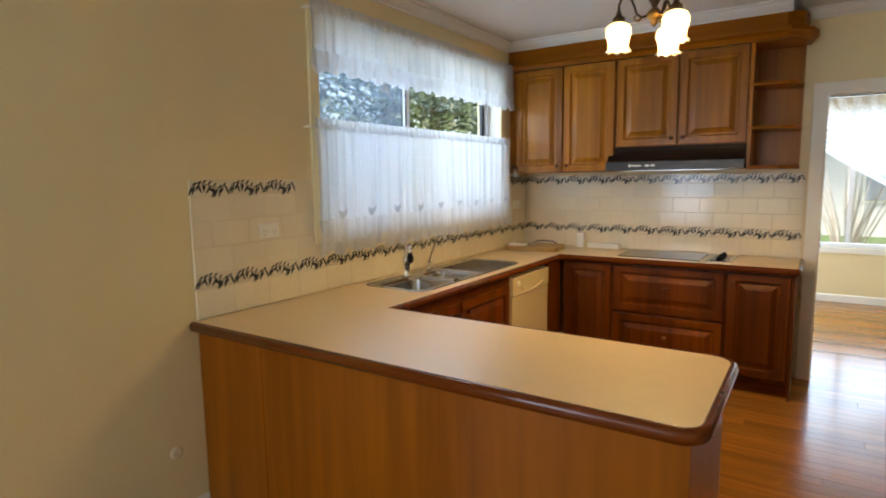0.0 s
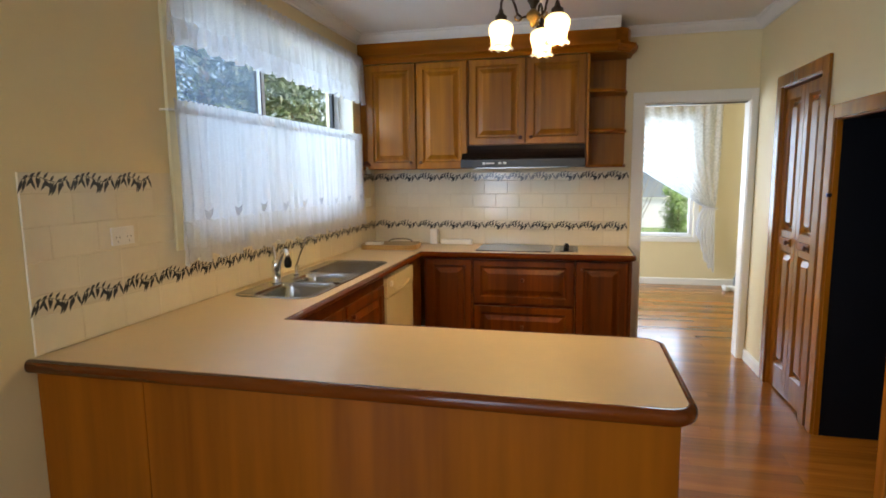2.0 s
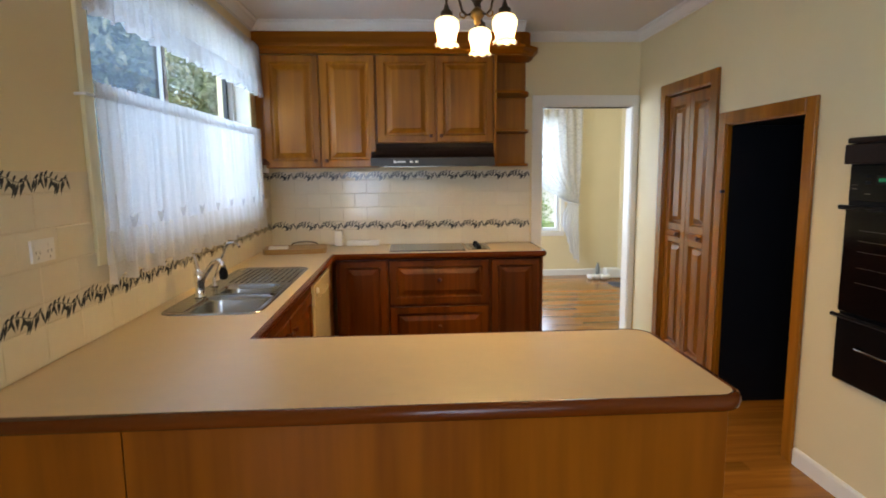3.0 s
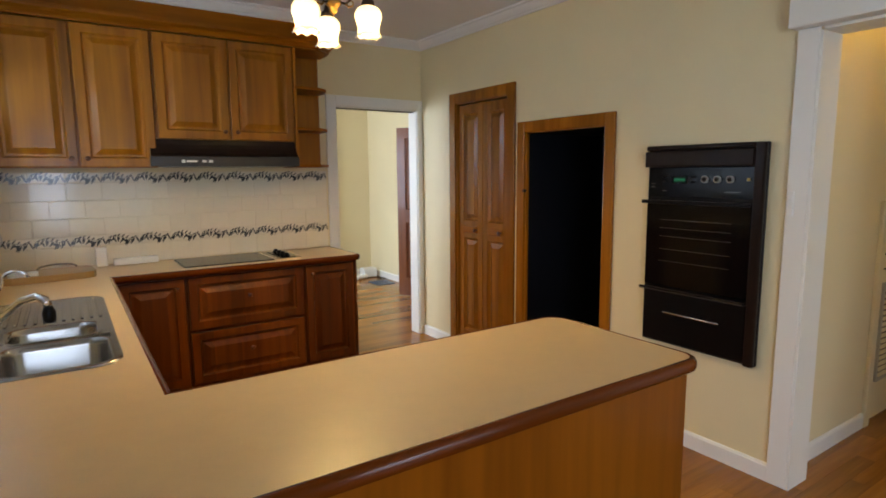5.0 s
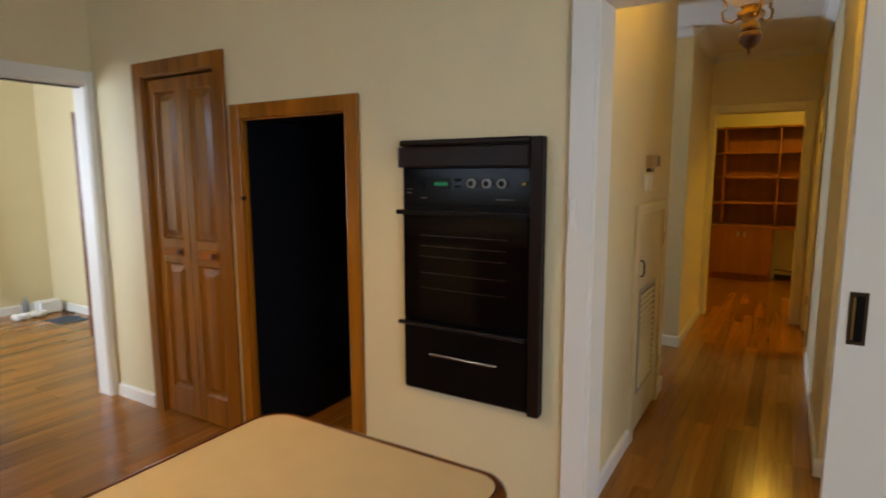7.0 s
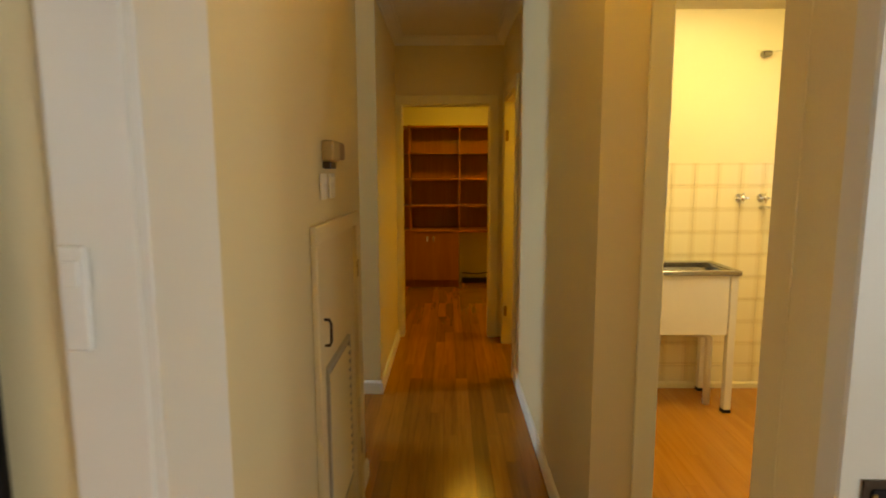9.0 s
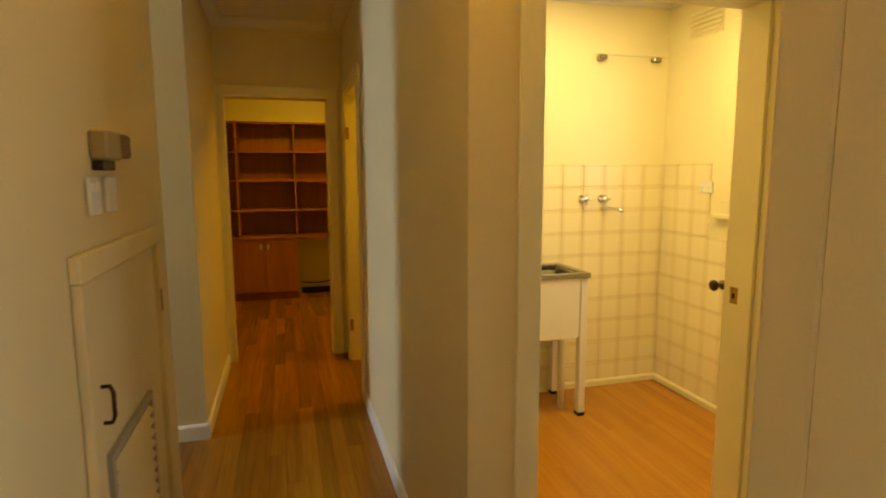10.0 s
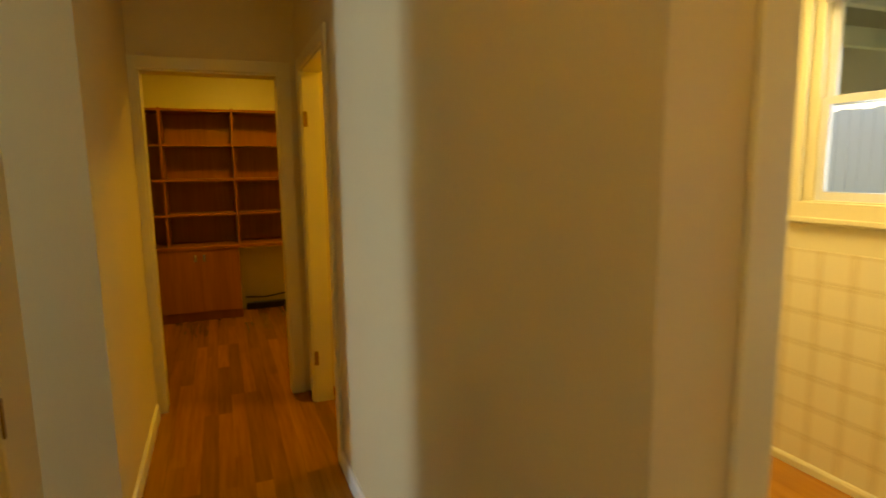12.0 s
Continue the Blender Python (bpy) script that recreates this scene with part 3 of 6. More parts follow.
wpart("kickboard", B((-1.69, -1.672, 3.43, 4.03, 0.0, 0.13)), BLACKMETAL, u)

# ---- wall cabinets, hood, open shelves ----
def wall_unit(x0, x1, z0, doors, group="wall cabinets"):
    u = empty("wall_cabinet", ((x0 + x1) / 2, 4.7, z0), "oiled timber wall cabinet with two raised panel doors", "cabinet", group)
    wpart("body", B((x0, x1, 4.552, N - 0.002, z0, 2.406)), BLACKWOOD, u)
    for a, b, k in doors:
        panel_door(u, face_s(a, 4.532, z0 + 0.004), b - a, 2.398 - z0, (k, 0.05))
    return u


wall_unit(-2.125, -1.256, 1.55, [(-2.112, -1.690, 0.385), (-1.678, -1.262, 0.035)])
wall_unit(-1.252, -0.334, 1.735, [(-1.242, -0.797, 0.41), (-0.785, -0.340, 0.035)])
u = empty("cabinet_filler", (-2.15, 4.7, 1.55), "oiled timber filler strip beside the wall cabinet", "cabinet", "wall cabinets")
wpart("strip", B((W + 0.001, -2.127, 4.555, 4.575, 1.55, 2.406)), BLACKWOOD, u)
SHELFPLAN = [(-0.330, N - 0.002), (-0.330, 4.535), (-0.13, 4.55), (-0.05, 4.62), (-0.022, 4.72), (-0.022, N - 0.002)]
u = empty("corner_shelf", (-0.2, 4.75, 1.55), "open timber display shelves at the end of the wall cabinets", "shelf")
wpart("side_panel", B((-0.332, -0.312, 4.536, N - 0.003, 1.56, 2.40)), BLACKWOOD, u)
wpart("back_panel", B((-0.312, -0.024, N - 0.016, N - 0.002, 1.572, 2.40)), BLACKWOOD, u)
for z in (1.55, 1.822, 2.118):
    wpart("shelf_board", prism(bmesh.new(), [(x, y - 0.001) for x, y in SHELFPLAN], "z", z, z + 0.020), BLACKWOOD_X, u)
u = empty("cabinet_cornice", (-1.1, 4.7, 2.41), "timber crown moulding and bulkhead over the wall cabinets", "moulding")
CR = [(W + 0.004, 4.520), (-0.13, 4.520), (-0.035, 4.62), (-0.012, 4.72), (-0.012, N - 0.004)]
wpart("bulkhead", sweep(bmesh.new(), CR, [(0, 2.408), (0.0, 2.586), (-0.016, 2.586), (-0.016, 2.408)]), BLACKWOOD_X, u)
wpart("crown_moulding", sweep(bmesh.new(), CR, [(0.001, 2.404), (0.016, 2.404), (0.02, 2.416), (0.026, 2.42), (0.034, 2.436), (0.05, 2.446), (0.058, 2.45), (0.060, 2.470), (0.001, 2.470)]), BLACKWOOD_X, u)
wpart("shelf_top", prism(bmesh.new(), [(x, y) for x, y in SHELFPLAN], "z", 2.402, 2.4075), BLACKWOOD_X, u)

u = empty("range_hood", (-0.8, 4.65, 1.555), "dark brown slide-out range hood under the wall cabinet", "range hood")
wpart("canopy", prism(bmesh.new(), [(N - 0.003, 1.733), (4.545, 1.733), (4.540, 1.70), (4.530, 1.675), (4.512, 1.650), (4.490, 1.632), (4.474, 1.624), (N - 0.003, 1.624)], "x", -1.300, -0.338), DARKBROWN, u, smooth=False)
lip = wpart("front_lip", B((-1.304, -0.336, 4.468, N - 0.004, 1.556, 1.622), bevel=0.003), HOODGREY, u)
wpart("maker_mark", B((-1.125, -1.105, 4.466, 4.4675, 1.580, 1.600), (-1.098, -1.03, 4.466, 4.4675, 1.584, 1.596)), PLASTIC, lip)
for k in range(2):
    wpart("switch", B((-1.0 + 0.04 * k, -0.975 + 0.04 * k, 4.464, 4.4675, 1.582, 1.598)), PLASTIC, lip)
wpart("filter", B((-1.2, -0.45, 4.50, 4.80, 1.551, 1.5555)), STEEL, u)

# ---- cooktop, sink, taps ----
u = empty("cooktop", (-0.8, 4.6, 0.902), "black ceramic glass cooktop set into the benchtop", "cooktop")
wpart("trim", prism(bmesh.new(), rr(-1.175, -0.575, 4.36, 4.80, 0.02), "z", 0.9005, 0.904), STEEL, u)
wpart("glass_plate", prism(bmesh.new(), rr(-1.167, -0.583, 4.368, 4.792, 0.015), "z", 0.9045, 0.908), BLACKGLASS, u)
u = empty("cooktop_controls", (-0.47, 4.6, 0.902), "steel cooktop control strip with black knobs", "controls")
wpart("plate", prism(bmesh.new(), rr(-0.555, -0.375, 4.40, 4.78, 0.01), "z", 0.9005, 0.905), STEEL, u)
wpart("inset", B((-0.52, -0.41, 4.42, 4.76, 0.9055, 0.9075)), BLACKGLASS, u)
for k in range(4):
    wpart("dial", lathe(bmesh.new(), [(0.022, 0), (0.021, 0.012), (0.014, 0.016), (0.013, 0.024), (0.003, 0.025)], pose(-0.465, 4.46 + 0.085 * k, 0.908), 16), BLACKMETAL, u, smooth=True)

u = empty("kitchen_sink", (-1.88, 3.1, 0.9), "stainless steel one and a half bowl sink with drainer", "sink")
SX0, SX1, SY0, SY1 = -2.112, -1.660, 2.475, 3.725
BOWLS = ((-2.008, -1.690, 2.503, 2.862, 0.17), (-2.008, -1.715, 2.912, 3.148, 0.13))


def bowl(bm, x0, x1, y0, y1, depth):
    loops = []
    for inset, z, r in ((-0.014, 0.9045, 0.07), (-0.002, 0.9055, 0.06), (0.004, 0.902, 0.06), (0.010, 0.88, 0.055), (0.018, 0.90 - depth + 0.03, 0.05), (0.035, 0.90 - depth + 0.006, 0.05), (0.06, 0.90 - depth, 0.04)):
        loops.append([bm.verts.new((x, y, z)) for x, y in rr(x0 + inset, x1 - inset, y0 + inset, y1 - inset, r)])
    n = len(loops[0])
    for a, b in zip(loops, loops[1:]):
        for k in range(n):
            bm.faces.new((a[k], a[(k + 1) % n], b[(k + 1) % n], b[k]))
    bm.faces.new(loops[-1])
    return bm


bm = bmesh.new()
outer = rr(SX0, SX1, SY0, SY1, 0.09)
prof = [(0.0, 0.9008), (0.003, 0.9045), (0.010, 0.9055), (0.02, 0.9035)]
loops = [[bm.verts.new((x, y, z)) for x, y in rr(SX0 + i, SX1 - i, SY0 + i, SY1 - i, 0.09 - i)] for i, z in prof]
n = len(outer)
for a, b in zip(loops, loops[1:]):
    for k in range(n):
        bm.faces.new((a[k], a[(k + 1) % n], b[(k + 1) % n], b[k]))
wpart("rim", bm, STEEL, u, smooth=True)
bm = bmesh.new()
x0, x1 = SX0 + 0.02, SX1 - 0.02
for b in ((x0, -2.006, 2.53, 3.16), (-1.717, x1, 2.905, 3.16), (-2.006, -1.717, 2.860, 2.914), (-2.006, -1.717, 3.146, 3.16), (x0, x1, 3.16, 3.64), (x0 + 0.03, x1 - 0.03, 3.64, 3.70)):
    box(bm, *b, 0.9015, 0.9033)
wpart("deck", bm, STEEL, u)
for b in BOWLS:
    bo = wpart("bowl", bowl(bmesh.new(), *b), STEEL, u, smooth=True)
    wpart("waste", lathe(bmesh.new(), [(0.035, 0), (0.03, 0.003), (0.02, 0.001), (0.004, 0.001)], pose((b[0] + b[1]) / 2, (b[2] + b[3]) / 2, 0.9005 - b[4]), 20), CHROME, bo)
for k in range(11):
    wpart("drainer_rib", B((-2.03 + 0.033 * k, -2.018 + 0.033 * k, 3.22, 3.66, 0.9035, 0.9075), bevel=0.002), STEEL, u)

u = empty("mixer_tap", (-2.046, 2.845, 0.9), "chrome single lever kitchen mixer tap with a swivel spout", "tap")
wpart("base", lathe(bmesh.new(), [(0.028, 0), (0.028, 0.006), (0.023, 0.012), (0.022, 0.07), (0.026, 0.075), (0.026, 0.115), (0.018, 0.13), (0.006, 0.134)], pose(-2.046, 2.845, 0.9035), 20), CHROME, u, smooth=True)
wpart("lever", tube(bmesh.new(), [(-2.046, 2.845, 1.025), (-2.060, 2.862, 1.05), (-2.072, 2.875, 1.085), (-2.078, 2.882, 1.115)], [0.012, 0.011, 0.009, 0.006]), CHROME, u, smooth=True)
sp = wpart("spout", tube(bmesh.new(), [(-2.040, 2.84, 0.975), (-1.995, 2.79, 1.03), (-1.93, 2.715, 1.095), (-1.885, 2.665, 1.115), (-1.862, 2.638, 1.105), (-1.855, 2.630, 1.085)], [0.013, 0.013, 0.012, 0.012, 0.012, 0.013]), CHROME, u, smooth=True)
wpart("aerator", lathe(bmesh.new(), [(0.013, 0), (0.019, 0.008), (0.02, 0.035), (0.014, 0.05), (0.012, 0.055)], pose(-1.855, 2.630, 1.030), 16), BLACKMETAL, sp, smooth=True)
u = empty("filter_tap", (-2.07, 3.12, 0.9), "slim chrome gooseneck filter tap behind the sink", "tap")
wpart("base", lathe(bmesh.new(), [(0.018, 0), (0.018, 0.006), (0.011, 0.012), (0.01, 0.05), (0.006, 0.055)], pose(-2.07, 3.12, 0.9035), 16), CHROME, u, smooth=True)
wpart("neck", tube(bmesh.new(), [(-2.07, 3.12, 0.95), (-2.045, 3.12, 1.02), (-2.005, 3.12, 1.10)] + [(-1.965 + 0.042 * math.cos(radians(155 - 20 * k)), 3.12, 1.105 + 0.036 * math.sin(radians(155 - 20 * k))) for k in range(8)], 0.006, 8), CHROME, u, smooth=True)
wpart("lever", tube(bmesh.new(), [(-2.07, 3.12, 0.945), (-2.07, 3.16, 0.95)], 0.004, 8), CHROME, u)

# ---- things on the benchtop and walls ----
u = empty("chopping_board", (-1.9, 4.45, 0.902), "pale timber chopping board lying on the benchtop", "chopping board")
m = Matrix.Translation((-1.90, 4.46, 0)) @ Matrix.Rotation(radians(6), 4, "Z")
bm = prism(bmesh.new(), rr(-0.235, 0.235, -0.15, 0.15, 0.06, 2), "z", 0.902, 0.940)
bmesh.ops.transform(bm, matrix=m, verts=bm.verts)
wpart("board", bm, wood("pale_board_timber", (0.42, 0.27, 0.10), (0.28, 0.15, 0.05), "x"), u)
bm = prism(bmesh.new(), rr(-0.19, -0.05, -0.12, -0.03, 0.015), "z", 0.9405, 0.957)
bmesh.ops.transform(bm, matrix=m, verts=bm.verts)
wpart("tray", bm, PLASTIC, u, "small pale tray on the board")
bm = tube(bmesh.new(), [tuple(m @ Vector((0.06 + 0.10 * math.cos(radians(a)), 0.10 + 0.02 * math.sin(radians(a)), 0.946 + 0.02 * math.sin(radians(a))))) for a in range(0, 181, 20)], 0.006, 8)
wpart("handle", bm, STEEL, u, smooth=True)
u = tagged(obj("white_carton", B((-1.64, -1.575, 4.765, 4.825, 0.902, 1.03), bevel=0.004), PLASTIC), "small white upright carton standing on the benchtop", "carton")
u = tagged(obj("white_box", B((-1.54, -1.27, 4.76, 4.82, 0.902, 0.945), bevel=0.004), PLASTIC), "long low white box lying on the benchtop", "box")


def wall_socket(name, m, label, w=0.115, h=0.073, rockers=2, cat="power point"):
    """A plate in own x and z that faces -y."""
    u = empty(name, m.translation, label, cat)
    bm = bmesh.new()
    box(bm, 0, w, -0.010, -0.001, 0, h, bevel=0.003, seg=2)
    bmesh.ops.transform(bm, matrix=m, verts=bm.verts)
    pl = wpart("plate", bm, PLASTIC, u)
    for k in range(rockers):
        bm = bmesh.new()
        box(bm, w * (k + 0.5) / rockers - 0.009, w * (k + 0.5) / rockers + 0.009, -0.0135, -0.010, h * 0.62, h * 0.86, bevel=0.001)
        bmesh.ops.transform(bm, matrix=m, verts=bm.verts)
        wpart("rocker", bm, PLASTIC, pl)
        if cat == "power point":
            bm = bmesh.new()
            for dx, dz in ((-0.010, 0.44), (0.008, 0.44), (-0.001, 0.2)):
                cx = w * (k + 0.5) / rockers + dx
                box(bm, cx, cx + 0.002, -0.0105, -0.0098, h * dz - 0.005, h * dz + 0.005)
            bmesh.ops.transform(bm, matrix=m, verts=bm.verts)
            wpart("socket_slots", bm, BLACKMETAL, pl)
    return u


wall_socket("power_point", face_e(W + 0.009, 1.825, 1.236), "white double power point on the tiled splashback")
wall_socket("power_point", face_e(W + 0.009, 4.60, 1.236), "white double power point on the tiled splashback")
u = empty("round_wall_plug", (W, 1.33, 0.34), "small round cream plug fitted low on the wall", "wall plug")
wpart("cap", lathe(bmesh.new(), [(0.028, 0), (0.028, 0.004), (0.022, 0.008), (0.010, 0.009), (0.004, 0.006)], pose(W + 0.001, 1.33, 0.34) @ Matrix.Rotation(radians(90), 4, "Y"), 20), ALMOND, u, smooth=True)
u = empty("wall_ornament", (W + 0.05, 4.56, 1.55), "small brown timber mushroom ornament on a wall hook", "ornament")
wpart("cap", lathe(bmesh.new(), [(0.05, 0), (0.052, 0.01), (0.045, 0.03), (0.03, 0.045), (0.004, 0.052)], pose(W + 0.056, 4.56, 1.575), 18), KNOBWOOD, u, smooth=True)
wpart("stem", lathe(bmesh.new(), [(0.022, 0), (0.02, 0.03), (0.016, 0.06)], pose(W + 0.056, 4.56, 1.516), 14), PLASTIC, u, smooth=True)
wpart("bracket", B((W + 0.001, W + 0.06, 4.545, 4.575, 1.508, 1.516)), KNOBWOOD, u)


# ---- kitchen: window, curtains ----
def frame_bars(parent, axis, at0, at1, a0, a1, z0, z1, w, mat, name, bevel=0.002, sill=True):
    """Four bars round an opening; axis: the way the wall runs."""
    bars = [(a0, a1, z1 - w, z1), (a0, a0 + w, z0 + (w if sill else 0), z1 - w), (a1 - w, a1, z0 + (w if sill else 0), z1 - w)]
    if sill:
        bars.append((a0, a1, z0, z0 + w))
    for p, q, r, s in bars:
        wpart(name, B((at0, at1, p, q, r, s) if axis == "y" else (p, q, at0, at1, r, s), bevel=bevel), mat, parent)


win = empty("window_1", (W - 0.1, 3.3, 1.2), "white aluminium sliding window over the sink", "window", kind="structure")
frame_bars(win, "y", W + 0.001, W + 0.018, WIN[0] - 0.065, WIN[1] + 0.05, WIN[2] - 0.06, WIN[3] + 0.06, 0.066, LAUNDRY_PAINT, "architrave")
frame_bars(win, "y", W - 0.16, W - 0.10, WIN[0] + 0.003, WIN[1] - 0.003, WIN[2] + 0.003, WIN[3] - 0.003, 0.035, ALU, "window_frame")
for y0, y1, x in ((WIN[0] + 0.04, 3.24, W - 0.125), (3.20, WIN[1] - 0.04, W - 0.145)):
    sash = wpart("sash", B((x - 0.012, x + 0.012, y0, y0 + 0.045, 1.27, 2.32), (x - 0.012, x + 0.012, y1 - 0.045, y1, 1.27, 2.32), (x - 0.012, x + 0.012, y0 + 0.045, y1 - 0.045, 1.27, 1.31), (x - 0.012, x + 0.012, y0 + 0.045, y1 - 0.045, 2.28, 2.32)), ALU if y0 < 3 else DARKALU, win)
    pane = wpart("pane", B((x - 0.003, x + 0.003, y0 + 0.044, y1 - 0.044, 1.305, 2.285)), GLASS, win)
    pane.visible_shadow = False
    wpart("seal", B((x + 0.0125, x + 0.016, y0 + 0.040, y0 + 0.05, 1.31, 2.28), (x + 0.0125, x + 0.016, y1 - 0.05, y1 - 0.040, 1.31, 2.28)), DARKALU, sash)
SCREEN = lace("fly_screen_mesh", (0.15, 0.22, 0.33), 0.74, 900, 0.5)
scr = wpart("fly_screen", B((W - 0.158, W - 0.157, WIN[0] + 0.05, 3.20, 1.29, 2.30)), SCREEN, win, "grey-blue fly screen mesh")
wpart("reveal", B((W - 0.10, W - 0.001, WIN[0] + 0.001, WIN[0] + 0.006, WIN[2], WIN[3]), (W - 0.10, W - 0.001, WIN[1] - 0.006, WIN[1] - 0.001, WIN[2], WIN[3]), (W - 0.10, W - 0.001, WIN[0], WIN[1], WIN[2] + 0.001, WIN[2] + 0.006)), WHITE, win)


def cloth(bm, y0, y1, z_top, z_bot, x, fold, waves, edge=0.0, n=220, rows=14, seed=1, flare=0.0):
    """A gathered curtain along y: folds deepen downwards; edge: depth of the scalloped hem."""
    rnd = random.Random(seed)
    ph = [rnd.uniform(0, 6.28) for _ in range(5)]
    grid = []
    for j in range(rows + 1):
        t = j / rows
        row = []
        for i in range(n + 1):
            s = i / n
            wob = math.sin(2 * math.pi * waves * s + 1.5 * math.sin(5 * s + ph[0])) + 0.5 * math.sin(2 * math.pi * waves * 1.7 * s + ph[1]) + 0.35 * math.sin(2 * math.pi * waves * 0.43 * s + ph[2])
            depth = fold * (0.45 + 0.75 * t)
            zz = z_top + (z_bot - z_top) * t
            if t > 0.8:
                zz -= edge * (t - 0.8) / 0.2 * abs(math.sin(math.pi * waves * 0.62 * s + ph[3]))
            zz += 0.004 * math.sin(2 * math.pi * waves * s) if j == 0 else 0
            row.append(bm.verts.new((x + depth * wob + flare * t, y0 + (y1 - y0) * s + 0.006 * math.sin(3 * t + 9 * s), zz)))
        grid.append(row)
    for a, b in zip(grid, grid[1:]):
        for i in range(n):
            bm.faces.new((a[i], a[i + 1], b[i + 1], b[i]))
    return bm


cur = empty("cafe_curtain", (W + 0.05, 3.3, 1.8), "white lace cafe curtain gathered on a rod", "curtain", "kitchen window curtains")
wpart("rod", tube(bmesh.new(), [(W + 0.005, 2.155, 1.795), (W + 0.036, 2.165, 1.797), (W + 0.036, 4.42, 1.812), (W + 0.005, 4.43, 1.812)], 0.006, 8), PLASTIC, cur)
wpart("cloth", cloth(bmesh.new(), 2.175, 4.43, 1.812, 1.20, W + 0.058, 0.015, 34, 0.03, seed=3, n=300), LACE, cur, smooth=True)
wpart("heading", cloth(bmesh.new(), 2.17, 4.435, 1.842, 1.785, W + 0.062, 0.009, 62, 0.0, n=420, rows=3, seed=9), LACE, cur, "gathered frill on the curtain rod", smooth=True)
wpart("lace_hem", cloth(bmesh.new(), 2.165, 4.44, 1.30, 1.135, W + 0.068, 0.014, 26, 0.035, n=300, rows=6, seed=4), LACE_OPEN, cur, "open lace hem with a scalloped edge", smooth=True)
BIRD = lace("lace_motif_thread", (0.52, 0.55, 0.61), 0.15, 160, 0.3)
for k in range(9):
    bm = bmesh.new()
    y = 2.33 + 0.245 * k
    pts = [(-0.035, 0.045), (0.0, 0.030), (0.04, 0.05), (0.03, 0.015), (0.0, -0.012), (-0.022, 0.0)]
    bm.faces.new([bm.verts.new((W + 0.092, y + u, 1.31 + v + 0.004 * (k % 3))) for u, v in pts])
    wpart("woven_motif", bm, BIRD, cur)
cur = empty("valance", (W + 0.06, 3.3, 2.4), "white lace valance gathered across the window head", "curtain", "kitchen window curtains")
wpart("rod", tube(bmesh.new(), [(W + 0.005, 2.17, 2.40), (W + 0.06, 2.18, 2.40), (W + 0.06, 4.45, 2.41), (W + 0.005, 4.46, 2.41)], 0.008, 8), PLASTIC, cur)
wpart("cloth", cloth(bmesh.new(), 2.16, 4.46, 2.435, 2.12, W + 0.065, 0.016, 30, 0.03, n=300, seed=7), LACE_OPEN, cur, smooth=True)
wpart("heading", cloth(bmesh.new(), 2.165, 4.455, 2.45, 2.375, W + 0.07, 0.010, 40, 0.0, n=320, rows=3, seed=8), LACE, cur, smooth=True)
wpart("band", cloth(bmesh.new(), 2.165, 4.455, 2.19, 2.10, W + 0.075, 0.013, 30, 0.03, n=300, rows=5, seed=7), LACE, cur, smooth=True)


# ---- kitchen: doorways, cupboard, recess, oven ----
def door_trim(name, label, axis, at0, at1, a0, a1, z, w, mat, cat="door frame", group=""):
    """Architrave on one face of a wall round an opening (a0 to a1, head at z)."""
    u = empty(name, ((at0 + at1) / 2, (a0 + a1) / 2, 0) if axis == "y" else ((a0 + a1) / 2, (at0 + at1) / 2, 0), label, cat, group, "structure")
    for p, q, r, s in ((a0 - w, a0, 0.0, z + w), (a1, a1 + w, 0.0, z + w), (a0, a1, z, z + w)):
        wpart("architrave", B((at0, at1, p, q, r, s) if axis == "y" else (p, q, at0, at1, r, s), bevel=0.004, seg=2), mat, u)
    return u


def lining(u, axis, t0, t1, a0, a1, z, mat, th=0.012):
    for p, q, r, s in ((a0, a0 + th, 0.0, z - th), (a1 - th, a1, 0.0, z - th), (a0, a1, z - th, z)):
        wpart("lining", B((t0, t1, p, q, r, s) if axis == "y" else (p, q, t0, t1, r, s), bevel=0.001), mat, u)


u = empty("doorway_1", (0.51, N, 0), "white painted timber doorway to the next room", "door frame", kind="structure")
for p, q, r, s in ((0.037, 0.122, 0.0, 2.138), (0.902, 0.952, 0.0, 2.138), (0.122, 0.902, 2.053, 2.138)):
    wpart("architrave", B((p, q, N - 0.020, N - 0.001, r, s), bevel=0.004, seg=2), WHITE, u)
lining(u, "x", N - 0.004, N + 0.13, 0.118, 0.907, 2.058, WHITE)
wpart("cavity_track", B((0.135, 0.890, N + 0.03, N + 0.09, 2.038, 2.044)), BRONZE, u)
wpart("striker", B((0.1305, 0.134, N + 0.035, N + 0.075, 0.98, 1.12)), BRONZE, u, "dark bronze sliding door lock face")

u = door_trim("pantry_frame", "oiled timber frame round the pantry doors", "y", E0 - 0.022, E0 - 0.001, 3.652, 4.308, 2.058, 0.082, POLISHED)
lining(u, "y", E0 - 0.004, E1, 3.648, 4.312, 2.062, BLACKWOOD)
LEAFPANEL = [(0.0, 0.0), (0.003, -0.003), (0.013, -0.016), (0.020, -0.016), (0.050, 0.0), (0.053, 0.002)]


